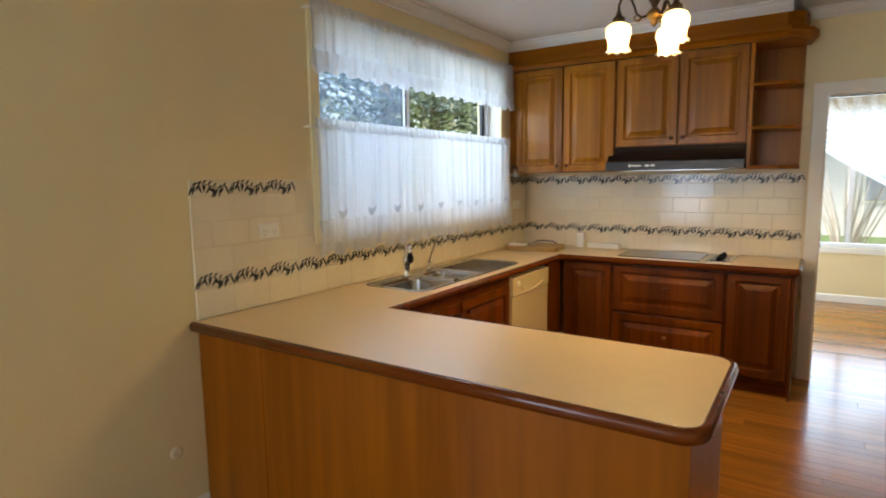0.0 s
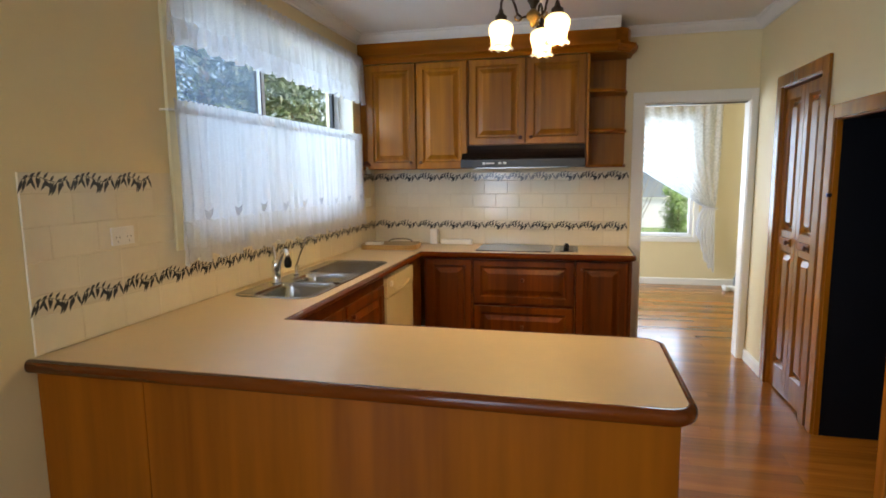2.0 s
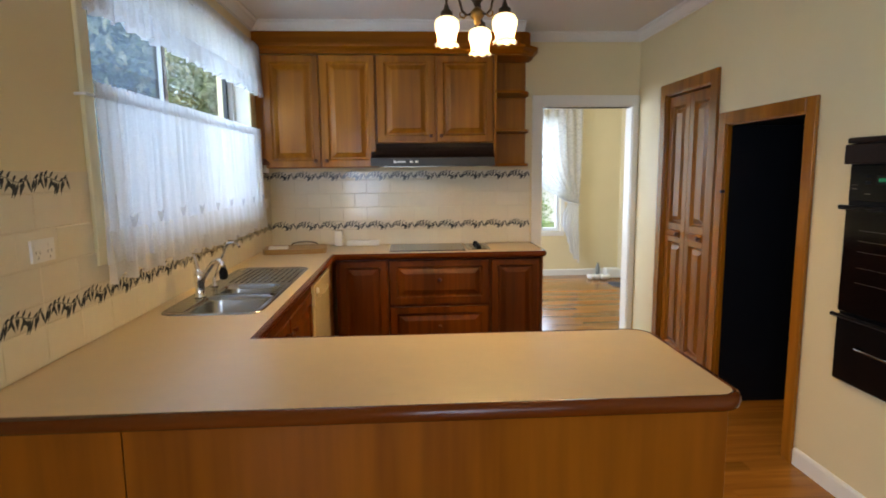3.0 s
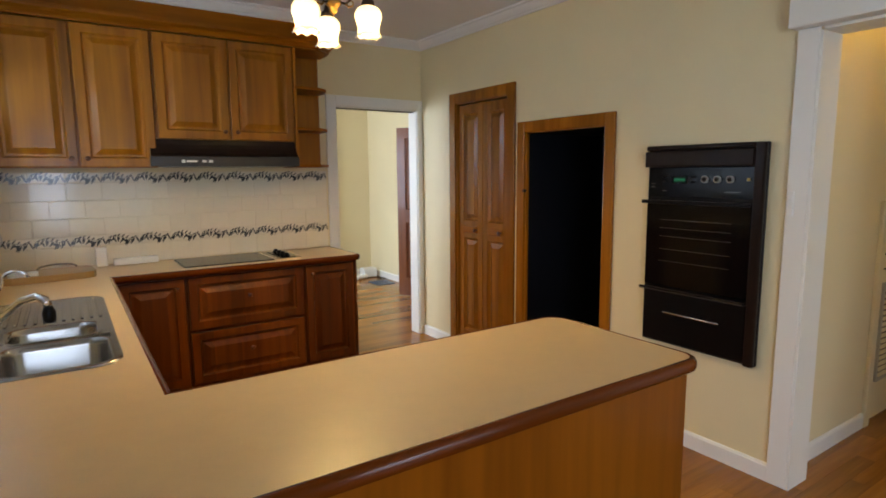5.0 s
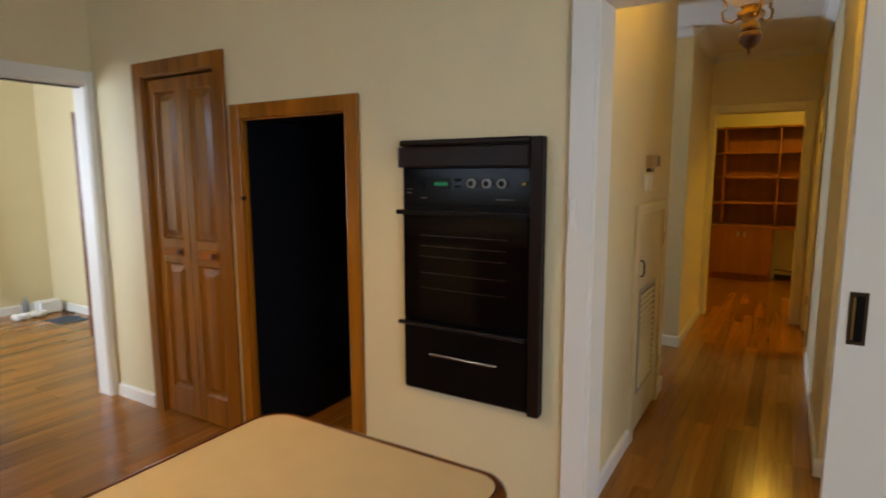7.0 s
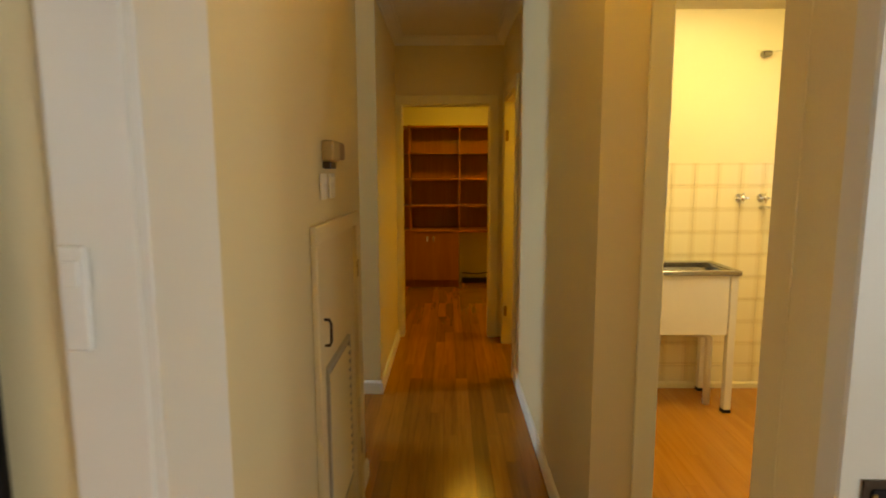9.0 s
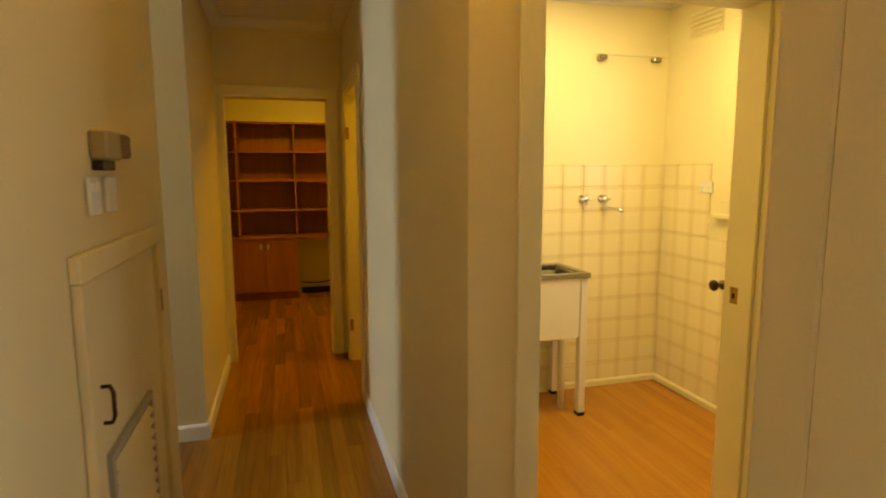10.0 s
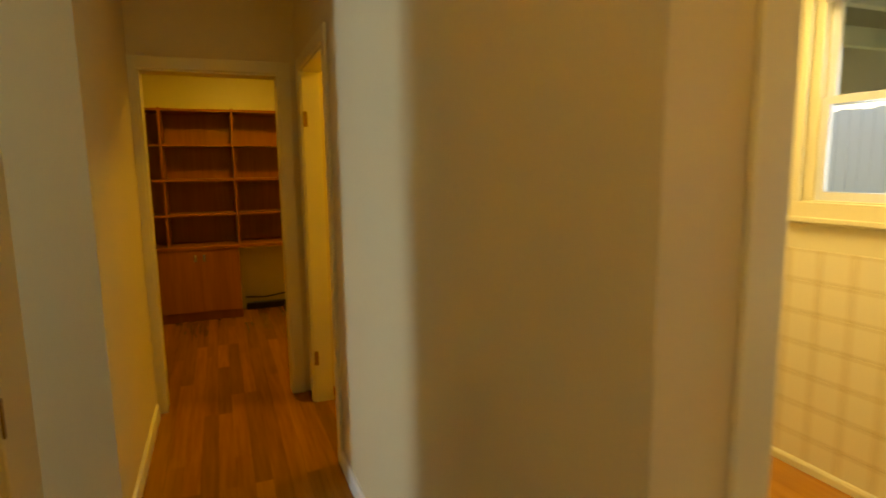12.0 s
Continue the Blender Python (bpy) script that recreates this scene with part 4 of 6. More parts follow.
def timber_leaf(u, m, w, h, panels, stile, mat, t=0.035):
    """A framed leaf in own x and z, facing -y, with raised panels (z0, z1)."""
    leaf_w = w
    def bar(a, b, c, d):
        bm = bmesh.new()
        box(bm, a, b, 0.0, t, c, d, bevel=0.002)
        bmesh.ops.transform(bm, matrix=m, verts=bm.verts)
        return bm
    leaf = wpart("leaf", bar(0, stile, 0, h), mat, u)
    wpart("stile", bar(leaf_w - stile, leaf_w, 0, h), mat, leaf)
    zs = [0.0] + [z for p in panels for z in p] + [h]
    for a, b in zip(zs[::2], zs[1::2]):
        wpart("rail", bar(stile, leaf_w - stile, a, b), mat, leaf)
    for a, b in panels:
        mm = m @ Matrix.Translation((stile, 0.004, a))
        wpart("panel", rings_panel(bmesh.new(), leaf_w - 2 * stile, b - a, LEAFPANEL, mm, 0.02), mat, leaf)
    return leaf


u = empty("pantry_door", (E0, 3.98, 0), "closed oiled timber bifold pantry door with raised panels", "door")
for y, k in ((4.294, 0.278), (3.976, 0.268)):
    m = face_w(E0 + 0.012, y, 0.012)
    lf = timber_leaf(u, m, 0.314, 2.028, [(0.17, 0.955), (1.10, 1.955)], 0.062, POLISHED)
    bm = bmesh.new()
    box(bm, 0.066, 0.248, -0.012, 0.003, 1.00, 1.052, bevel=0.008, seg=2)
    bmesh.ops.transform(bm, matrix=m, verts=bm.verts)
    wpart("handle_rail", bm, BLACKWOOD_Y, lf)
    knob(lf, m @ Matrix.Translation((k - 0.03, -0.010, 1.028)), r=0.016)

u = door_trim("recess_frame", "oiled timber frame round the fridge recess", "y", E0 - 0.022, E0 - 0.001, 2.750, 3.462, 1.778, 0.074, POLISHED)
lining(u, "y", E0 - 0.004, E0 + 0.022, 2.746, 3.466, 1.782, BLACKWOOD)
# black sleeves carry the recess's painted darkness up to its timber frame
lining(u, "y", E0 + 0.023, E1, 2.746, 3.466, 1.782, RECESSDARK, 0.006)
wpart("hook", B((E0 - 0.03, E0 - 0.004, 3.452, 3.462, 1.36, 1.38)), BLACKMETAL, u)
u = empty("fridge_recess", (1.5, 3.1, 0), "black lined fridge recess, its unlit dark put into the colour", "recess", kind="structure")
wpart("side", B((E0 + 0.024, 1.95, 3.458, 3.48, 0.0, 1.80)), RECESSDARK, u)
wpart("side", B((E0 + 0.024, 1.95, 2.73, 2.754, 0.0, 1.80)), RECESSDARK, u)
wpart("back", B((1.93, 1.95, 2.752, 3.460, 0.0, 1.80)), RECESSDARK, u)
wpart("top", B((E0 + 0.024, 1.929, 2.755, 3.457, 1.772, 1.80)), RECESSDARK, u)

SATIN = material("satin_metal", (0.40, 0.40, 0.39), 0.5, 0.6, 0.03, bump=0.0)
DARKSTEEL = material("dull_steel", (0.16, 0.15, 0.14), 0.35, 1.0, 0.05, bump=0.0)
# wall oven, built facing west
u = empty("wall_oven", (0.93, 2.11, 0.55), "black built-in wall oven with grill drawer and dials", "oven")
OM = face_w(E0 - 0.001, 2.430, 0.550)


def opart(name, boxes, mat, parent, bevel=0.003, label="", seg=1):
    bm = bmesh.new()
    for a, b, c, d, z0, z1 in boxes:
        box(bm, a, b, c, d, z0, z1, bevel=bevel, seg=seg)
    bmesh.ops.transform(bm, matrix=OM, verts=bm.verts)
    return wpart(name, bm, mat, parent, label)


OW, OH = 0.645, 1.085
opart("back_frame", [(0.0, OW, -0.022, 0.0, 0.0, OH)], BLACKMETAL, u, 0.009, seg=3)
opart("side_trim", [(OW - 0.05, OW, -0.050, -0.0225, 0.0, OH - 0.001)], DARKBROWN, u, 0.008, seg=2)
opart("visor", [(0.0, OW - 0.051, -0.056, -0.0225, 0.972, 1.056)], DARKBROWN, u, 0.006, seg=2)
opart("top_trim", [(0.0, OW - 0.0505, -0.048, -0.0225, 1.060, OH)], DARKBROWN, u, 0.008, seg=2)
panel = opart("control_panel", [(0.012, OW - 0.052, -0.030, -0.0225, 0.815, 0.968)], BLACKGLASS, u, 0.002)
opart("display", [(0.155, 0.245, -0.0315, -0.0302, 0.885, 0.925)], BLACKMETAL, panel, 0.0)
GREEN = glow("green_display", (0.1, 1.0, 0.45), 0.05)
for k in range(5):
    opart("digit", [(0.17 + 0.013 * k, 0.17 + 0.013 * k + 0.008, -0.0325, -0.0317, 0.897, 0.913)], GREEN, panel, 0.0)
for a in (0.10, 0.265):
    for z in (0.888, 0.915):
        opart("button", [(a, a + 0.028, -0.034, -0.0302, z, z + 0.012)], BLACKMETAL, panel, 0.001)
for k in range(3):
    m = OM @ Matrix.Translation((0.345 + 0.066 * k, -0.0302, 0.908)) @ Matrix.Rotation(radians(90), 4, "X")
    d = wpart("dial", lathe(bmesh.new(), [(0.0178, 0), (0.0178, 0.012), (0.010, 0.0125), (0.004, 0.0125)], m, 20), BLACKMETAL, panel, "", True)
    wpart("ring", lathe(bmesh.new(), [(0.0182, 0.0), (0.0182, 0.013), (0.0168, 0.0150), (0.0125, 0.0150), (0.012, 0.0128), (0.0180, 0.0001)], m, 24), SATIN, d, "satin metal ring", True)
    wpart("dial_cap", lathe(bmesh.new(), [(0.0095, 0.0128), (0.009, 0.020), (0.003, 0.0205)], m, 16), BLACKMETAL, d)
opart("small_dial", [(0.558, 0.574, -0.040, -0.0302, 0.90, 0.916)], BRASS, panel, 0.003)
for bar in [(0.03, 0.055, -0.0312, -0.0303, 0.865, 0.869), (0.03, 0.06, -0.0312, -0.0303, 0.882, 0.884), (0.10, 0.13, -0.0312, -0.0303, 0.845, 0.848), (0.45, 0.53, -0.0312, -0.0303, 0.845, 0.847)]:
    opart("printing", [bar], STEEL, panel, 0.0)
dr = opart("oven_door", [(0.012, OW - 0.052, -0.040, -0.0225, 0.325, 0.785)], BLACKGLASS, u, 0.004)
opart("door_handle", [(-0.012, OW - 0.055, -0.060, -0.0405, 0.776, 0.796)], BLACKMETAL, dr, 0.006, "black full-width door grip", 2)
opart("grip_edge", [(0.004, OW - 0.06, -0.0618, -0.0602, 0.780, 0.785)], BLACKMETAL, dr, 0.0)
# thin dull strips stand in for blinds reflected in the door glass
for z in (0.69, 0.645, 0.60, 0.53, 0.465):
    opart("glass_line", [(0.10, 0.50, -0.0412, -0.0402, z, z + 0.0018)], DARKSTEEL, dr, 0.0)
opart("inner_window", [(0.09, 0.51, -0.0408, -0.0402, 0.42, 0.72)], BLACKGLASS, dr, 0.0)
gd = opart("grill_drawer", [(0.012, OW - 0.052, -0.040, -0.0225, 0.012, 0.300)], BLACKMETAL, u, 0.004)
opart("top_grip", [(-0.010, OW - 0.055, -0.058, -0.0405, 0.296, 0.314)], BLACKMETAL, gd, 0.006, "", 2)
opart("grip_edge", [(0.004, OW - 0.06, -0.0598, -0.0582, 0.300, 0.304)], DARKSTEEL, gd, 0.0)
bm = tube(bmesh.new(), [tuple(OM @ Vector(p)) for p in ((0.16, -0.040, 0.185), (0.16, -0.066, 0.188), (0.175, -0.070, 0.188), (0.455, -0.070, 0.188), (0.47, -0.066, 0.188), (0.47, -0.040, 0.185))], 0.006, 8)
wpart("bar_handle", bm, STEEL, gd, "thin steel bar handle", True)

# hall opening with its sliding door
u = empty("hall_opening", (1.03, 1.25, 0), "white painted timber trim round the hall opening", "door frame", kind="structure")
wpart("architrave", B((E0 - 0.020, E0 - 0.001, 1.610, 1.700, 0.0, 2.105), bevel=0.004, seg=2), WHITE, u)
wpart("lining", B((E0 - 0.018, E1 + 0.002, 1.597, 1.6095, 0.0, 2.09), bevel=0.001), WHITE, u)
wpart("lining", B((E0 + 0.001, E1 + 0.001, 0.788, 0.802, 0.0, 2.09), bevel=0.002), CREAM, u)
wpart("architrave", B((E1 + 0.0015, 1.19, 0.715, 0.800, 0.0, 2.13), bevel=0.006, seg=2), CREAM, u)
wpart("head_lining", B((E0 - 0.018, E1 + 0.002, 0.803, 1.5965, 2.091, 2.103)), WHITE, u)
u = tagged(obj("track_pelmet", B((E0 - 0.085, E0 - 0.001, -0.25, 1.712, 2.106, 2.262), bevel=0.004), WHITE), "white painted pelmet board over the sliding door track", "pelmet")
u = empty("sliding_door", (0.925, 0.42, 0), "white painted flush sliding door, slid open", "door")
lf = wpart("leaf", B((0.904, 0.942, -0.02, 0.868, 0.012, 2.104), bevel=0.003), DOORCREAM, u)
pu = wpart("flush_pull", B((0.9010, 0.9038, 0.798, 0.843, 1.005, 1.160), bevel=0.0008), BRONZE, lf, "dark bronze recessed pull plate")
wpart("pull_recess", prism(bmesh.new(), rr(0.806, 0.835, 1.015, 1.150, 0.006), "x", 0.9000, 0.9008), BLACKMETAL, pu)
wpart("pull_ridge", B((0.8985, 0.8999, 0.828, 0.834, 1.02, 1.145)), BRASS, pu)
wall_socket("light_switch", face_w(E0 - 0.0205, 1.692, 1.292), "white three gang light switch on the door frame", 0.030, 0.115, 1, "switch")


# ---- kitchen pendant ----
SHADE = bpy.data.materials.new("lit_frosted_glass")
SHADE.use_nodes = True
_b = SHADE.node_tree.nodes["Principled BSDF"]
_tl, _ms = SHADE.node_tree.nodes.new("ShaderNodeBsdfTranslucent"), SHADE.node_tree.nodes.new("ShaderNodeMixShader")
_tl.inputs["Color"].default_value = (0.80, 0.78, 0.72, 1)
_ms.inputs[0].default_value = 0.70
SHADE.node_tree.links.new(_b.outputs[0], _ms.inputs[1])
SHADE.node_tree.links.new(_tl.outputs[0], _ms.inputs[2])
SHADE.node_tree.links.new(_ms.outputs[0], SHADE.node_tree.nodes["Material Output"].inputs["Surface"])
_b.inputs["Base Color"].default_value = (0.62, 0.57, 0.47, 1)
_b.inputs["Roughness"].default_value = 0.25
_b.inputs["Emission Color"].default_value = (1.0, 0.90, 0.74, 1)
_nz = SHADE.node_tree.nodes.new("ShaderNodeTexNoise")
_nz.inputs["Scale"].default_value = 22
_mr = SHADE.node_tree.nodes.new("ShaderNodeMapRange")
_mr.inputs["From Min"].default_value, _mr.inputs["From Max"].default_value = 0.35, 0.65
_mr.inputs["To Min"].default_value, _mr.inputs["To Max"].default_value = 0.02, 0.16
SHADE.node_tree.links.new(_nz.outputs["Fac"], _mr.inputs["Value"])
SHADE.node_tree.links.new(_mr.outputs[0], _b.inputs["Emission Strength"])
AMBER = SHADE.copy()
AMBER.name = "lit_amber_glass"
for _x in AMBER.node_tree.nodes:
    if _x.type == "BSDF_TRANSLUCENT":
        _x.inputs["Color"].default_value = (0.09, 0.07, 0.036, 1)
BULB = glow("lit_bulb", (1.0, 0.86, 0.6), 4.0)


def shade_mesh(r, h, m, up=False):
    """A tulip glass with a wavy mouth, mouth at own z = 0, closed end at h; thin double wall."""
    bm = bmesh.new()
    prof = [(0.96, 0.0), (0.80, 0.10), (0.76, 0.22), (0.86, 0.42), (1.0, 0.62), (0.97, 0.78), (0.78, 0.92), (0.42, 1.0)]
    seg = 32
    loops = []
    for inner in (0, 1):
        ps = prof if not inner else prof[::-1]
        for f, t in ps:
            row = []
            for k in range(seg):
                a = 2 * math.pi * k / seg
                wave = 1 + (0.07 * math.sin(8 * a) if t == 0 else 0.02 * math.sin(8 * a) if t < 0.3 else 0)
                rad = r * f * wave - (0.003 if inner else 0)
                z = h * t + (0.006 * math.cos(8 * a) if t == 0 else 0)
                row.append(bm.verts.new((rad * math.cos(a), rad * math.sin(a), z)))
            loops.append(row)
    for a, b in zip(loops, loops[1:]):
        for k in range(seg):
            bm.faces.new((a[k], a[(k + 1) % seg], b[(k + 1) % seg], b[k]))
    a, b = loops[-1], loops[0]
    for k in range(seg):
        bm.faces.new((a[k], a[(k + 1) % seg], b[(k + 1) % seg], b[k]))
    bmesh.ops.transform(bm, matrix=m, verts=bm.verts)
    return bm


u = empty("kitchen_pendant", (HUB[0], HUB[1], CEIL), "aged brass three-arm pendant with lit tulip glass shades", "pendant light")
hx, hy = HUB[0], HUB[1]
wpart("canopy", lathe(bmesh.new(), [(0.055, CEIL - 0.001), (0.055, CEIL - 0.012), (0.04, CEIL - 0.03), (0.015, CEIL - 0.042), (0.006, CEIL - 0.045)], pose(hx, hy, 0), 24), BRASS, u, smooth=True)
wpart("stem", lathe(bmesh.new(), [(0.008, 2.63), (0.008, 2.50), (0.014, 2.49), (0.008, 2.48), (0.010, 2.43), (0.030, 2.41), (0.034, 2.39), (0.020, 2.37), (0.012, 2.35)], pose(hx, hy, 0), 18), BRONZE, u, smooth=True)
wpart("hub", lathe(bmesh.new(), [(0.012, 2.35), (0.022, 2.34), (0.036, 2.325), (0.04, 2.31), (0.030, 2.295), (0.016, 2.285), (0.02, 2.275), (0.010, 2.262), (0.003, 2.255)], pose(hx, hy, 0), 20), BRASS, u, smooth=True)
for k in range(3):
    a = radians(78 + 120 * k)
    ca, sa = math.cos(a), math.sin(a)
    pts = [(0.03, 2.315), (0.06, 2.305), (0.085, 2.325), (0.095, 2.36), (0.11, 2.395), (0.135, 2.41), (0.16, 2.40), (0.17, 2.375), (0.17, 2.345)]
    arm = wpart("arm", tube(bmesh.new(), [(hx + r * ca, hy + r * sa, z) for r, z in pts], 0.0065, 8), BRONZE, u, "curved dark brass arm", True)
    wpart("leaf_scroll", tube(bmesh.new(), [(hx + r * ca, hy + r * sa, z) for r, z in ((0.06, 2.305), (0.075, 2.29), (0.095, 2.295), (0.098, 2.312), (0.086, 2.316))], [0.006, 0.006, 0.005, 0.004, 0.003], 8), BRASS, arm, smooth=True)
    wpart("gallery", lathe(bmesh.new(), [(0.010, 2.345), (0.016, 2.322), (0.030, 2.312), (0.033, 2.290), (0.029, 2.284)], pose(hx + 0.17 * ca, hy + 0.17 * sa, 0), 18), BRONZE, arm, smooth=True)
    wpart("shade", shade_mesh(0.064, 0.142, pose(hx + 0.17 * ca, hy + 0.17 * sa, 2.148)), SHADE, arm, "lit frosted tulip glass shade", True)
    wpart("bulb", lathe(bmesh.new(), [(0.010, 0.05), (0.022, 0.03), (0.026, 0.012), (0.020, -0.005), (0.006, -0.014)], pose(hx + 0.17 * ca, hy + 0.17 * sa, 2.225), 14), BULB, arm, smooth=True)


# ---- hall ----
def flat_leaf(u, m, w, h, mat, t=0.035, name="leaf"):
    bm = bmesh.new()
    box(bm, 0, w, 0, t, 0, h, bevel=0.003)
    bmesh.ops.transform(bm, matrix=m, verts=bm.verts)
    return wpart(name, bm, mat, u)


u = empty("hall_cupboard", (2.390, 1.69, 0), "cream painted low hall cupboard with a louvred vent", "cupboard")
wpart("frame_head", B((1.995, 2.775, 1.668, 1.689, 1.268, 1.325), bevel=0.003), CREAM, u)
wpart("frame_post", B((1.995, 2.060, 1.668, 1.689, 0.0, 1.267), bevel=0.003), CREAM, u)
wpart("frame_post", B((2.710, 2.775, 1.668, 1.689, 0.0, 1.267), bevel=0.003), CREAM, u)
dm = face_s(2.063, 1.684, 0.02)
lf = flat_leaf(u, dm, 0.644, 1.242, CREAM, 0.02, "door")
wpart("door_handle", tube(bmesh.new(), [(2.092, 1.684, 0.935), (2.092, 1.660, 0.935), (2.092, 1.654, 0.95), (2.092, 1.654, 1.005), (2.092, 1.660, 1.02), (2.092, 1.684, 1.02)], 0.005, 8), BRONZE, lf, "small dark D handle", True)
gx0, gx1, gz0, gz1 = 2.105, 2.520, 0.255, 0.85
GREYCREAM = material("grey_cream_paint", (0.40, 0.36, 0.28), 0.45, spread=0.03, bump=0.0)
gr = wpart("vent_frame", B((gx0, gx1, 1.670, 1.6835, gz0, gz0 + 0.02), (gx0, gx1, 1.670, 1.6835, gz1 - 0.02, gz1), (gx0, gx0 + 0.02, 1.670, 1.6835, gz0 + 0.02, gz1 - 0.02), (gx1 - 0.02, gx1, 1.670, 1.6835, gz0 + 0.02, gz1 - 0.02)), GREYCREAM, lf, "grey painted vent frame")
wpart("vent_backing", B((gx0 + 0.02, gx1 - 0.02, 1.6825, 1.6836, gz0 + 0.02, gz1 - 0.02)), KNOBWOOD, lf)
for k in range(16):
    z = gz0 + 0.028 + 0.0342 * k
    wpart("louvre", prism(bmesh.new(), [(1.681, z + 0.012), (1.667, z), (1.6655, z + 0.003), (1.679, z + 0.016)], "x", gx0 + 0.021, gx1 - 0.021), CREAM, lf)
for z in (0.25, 1.05):
    wpart("hinge", B((2.707, 2.716, 1.664, 1.6675, z, z + 0.07)), BRASS, lf)

wall_socket("light_switch", face_s(2.140, 1.689, 1.398), "white two gang light switch plate on the hall wall", 0.075, 0.085, 2, "switch")
wall_socket("light_switch", face_s(2.268, 1.689, 1.398), "white two gang light switch plate on the hall wall", 0.075, 0.085, 2, "switch")
u = empty("door_chime", (2.30, 1.67, 1.55), "beige and brown wall mounted door chime box", "door chime")
wpart("cover", B((2.185, 2.300, 1.650, 1.689, 1.523, 1.590), bevel=0.005), material("beige_plastic", (0.36, 0.27, 0.13), 0.4, bump=0.0), u)
wpart("side_box", B((2.303, 2.415, 1.655, 1.689, 1.530, 1.590), bevel=0.005), material("brown_plastic", (0.16, 0.07, 0.03), 0.4, bump=0.0), u)
wpart("foot", B((2.195, 2.285, 1.662, 1.689, 1.498, 1.521), bevel=0.003), BRONZE, u)

u = empty("hall_pendant", (1.48, 1.18, CEIL), "brass oil-lamp style hall pendant with a turned timber drop", "pendant light")
px, py = 1.48, 1.18
wpart("canopy", lathe(bmesh.new(), [(0.05, CEIL - 0.001), (0.05, CEIL - 0.01), (0.03, CEIL - 0.03), (0.006, CEIL - 0.04)], pose(px, py, 0), 20), BRASS, u, smooth=True)
wpart("drop", lathe(bmesh.new(), [(0.003, 1.945), (0.008, 1.958), (0.006, 1.965), (0.020, 1.975), (0.038, 1.995), (0.042, 2.012), (0.036, 2.028), (0.022, 2.034)], pose(px, py, 0), 20), KNOBWOOD, u, "dark turned timber drop", True)
body = wpart("body", lathe(bmesh.new(), [(0.022, 2.035), (0.034, 2.045), (0.03, 2.06), (0.018, 2.07), (0.045, 2.085), (0.05, 2.10), (0.03, 2.115), (0.04, 2.125)], pose(px, py, 0), 20), BRASS, u, smooth=True)
wpart("shade", shade_mesh(0.088, 0.14, pose(px, py, 2.265) @ Matrix.Rotation(radians(180), 4, "X")), AMBER, u, "lit amber glass shade open at the top", True)
for k in range(3):
    a = radians(80 + 120 * k)
    ca, sa = math.cos(a), math.sin(a)
    wpart("scroll_arm", tube(bmesh.new(), [(px + r * ca, py + r * sa, z) for r, z in ((0.035, 2.09), (0.07, 2.075), (0.10, 2.09), (0.105, 2.12), (0.09, 2.13), (0.10, 2.16), (0.12, 2.20), (0.11, 2.30), (0.06, 2.42), (0.02, 2.50))], 0.005, 8), BRASS, u, "", True)
wpart("hanging_rod", tube(bmesh.new(), [(px, py, 2.49), (px, py, 2.63)], 0.006, 8), BRASS, u)
wpart("crown", lathe(bmesh.new(), [(0.025, 2.485), (0.028, 2.50), (0.012, 2.515), (0.006, 2.52)], pose(px, py, 0), 16), BRASS, u, smooth=True)

u = door_trim("study_doorway", "cream painted doorway at the end of the hall", "y", 5.350, 5.369, 0.912, 1.698, 2.083, 0.072, LAUNDRY_PAINT)
lining(u, "y", 5.36, 5.50, 0.908, 1.702, 2.087, LAUNDRY_PAINT, 0.016)
u = door_trim("side_doorway", "cream painted doorway off the hall", "x", 0.801, 0.818, 4.345, 5.155, 2.083, 0.068, LAUNDRY_PAINT)
lining(u, "x", 0.69, 0.803, 4.338, 5.162, 2.087, LAUNDRY_PAINT, 0.016)
for z in (0.25, 1.75):
    wpart("hinge", B((5.138, 5.146, 0.775, 0.80, z, z + 0.09)), BRASS, u)
u = empty("laundry_doorway", (2.3, 0.12, 0), "cream painted laundry doorway", "door frame", kind="structure")
for p, q, r, s in ((0.588, 0.660, 0.0, 2.128), (-0.330, -0.296, 0.0, 2.128), (-0.296, 0.588, 2.058, 2.128)):
    wpart("architrave", B((2.138, 2.149, p, q, r, s), bevel=0.004, seg=2), WHITE if q < 0 else LAUNDRY_PAINT, u)
wpart("edge_strip", B((2.1495, 2.168, -0.2945, -0.2755, 0.0, 2.057), bevel=0.002), WHITE, u, "white painted edge of the jamb")
lining(u, "y", 2.1695, 2.41, -0.292, 0.592, 2.062, LAUNDRY_PAINT, 0.016)
wpart("bead", B((2.195, 2.213, -0.2758, -0.268, 0.0, 2.045), bevel=0.003), LAUNDRY_PAINT, u)
wpart("door_stop", B((2.27, 2.305, -0.276, -0.262, 0.0, 2.04), bevel=0.002), LAUNDRY_PAINT, u)
wpart("door_stop", B((2.27, 2.305, 0.562, 0.576, 0.0, 2.04), bevel=0.002), LAUNDRY_PAINT, u)
st = wpart("strike_plate", B((2.343, 2.378, -0.2755, -0.2735, 1.02, 1.08), bevel=0.0005), BRASS, u, "bright brass strike plate")
wpart("strike_hole", B((2.354, 2.368, -0.2734, -0.2728, 1.038, 1.058)), BLACKMETAL, st)
wpart("latch_knob", lathe(bmesh.new(), [(0.018, 0.0), (0.018, 0.006), (0.008, 0.012), (0.009, 0.026), (0.018, 0.034), (0.021, 0.044), (0.015, 0.052), (0.004, 0.054)], pose(2.430, -0.290, 1.075) @ Matrix.Rotation(radians(-90), 4, "X"), 18), BRONZE, u, "dark bronze door knob", True)
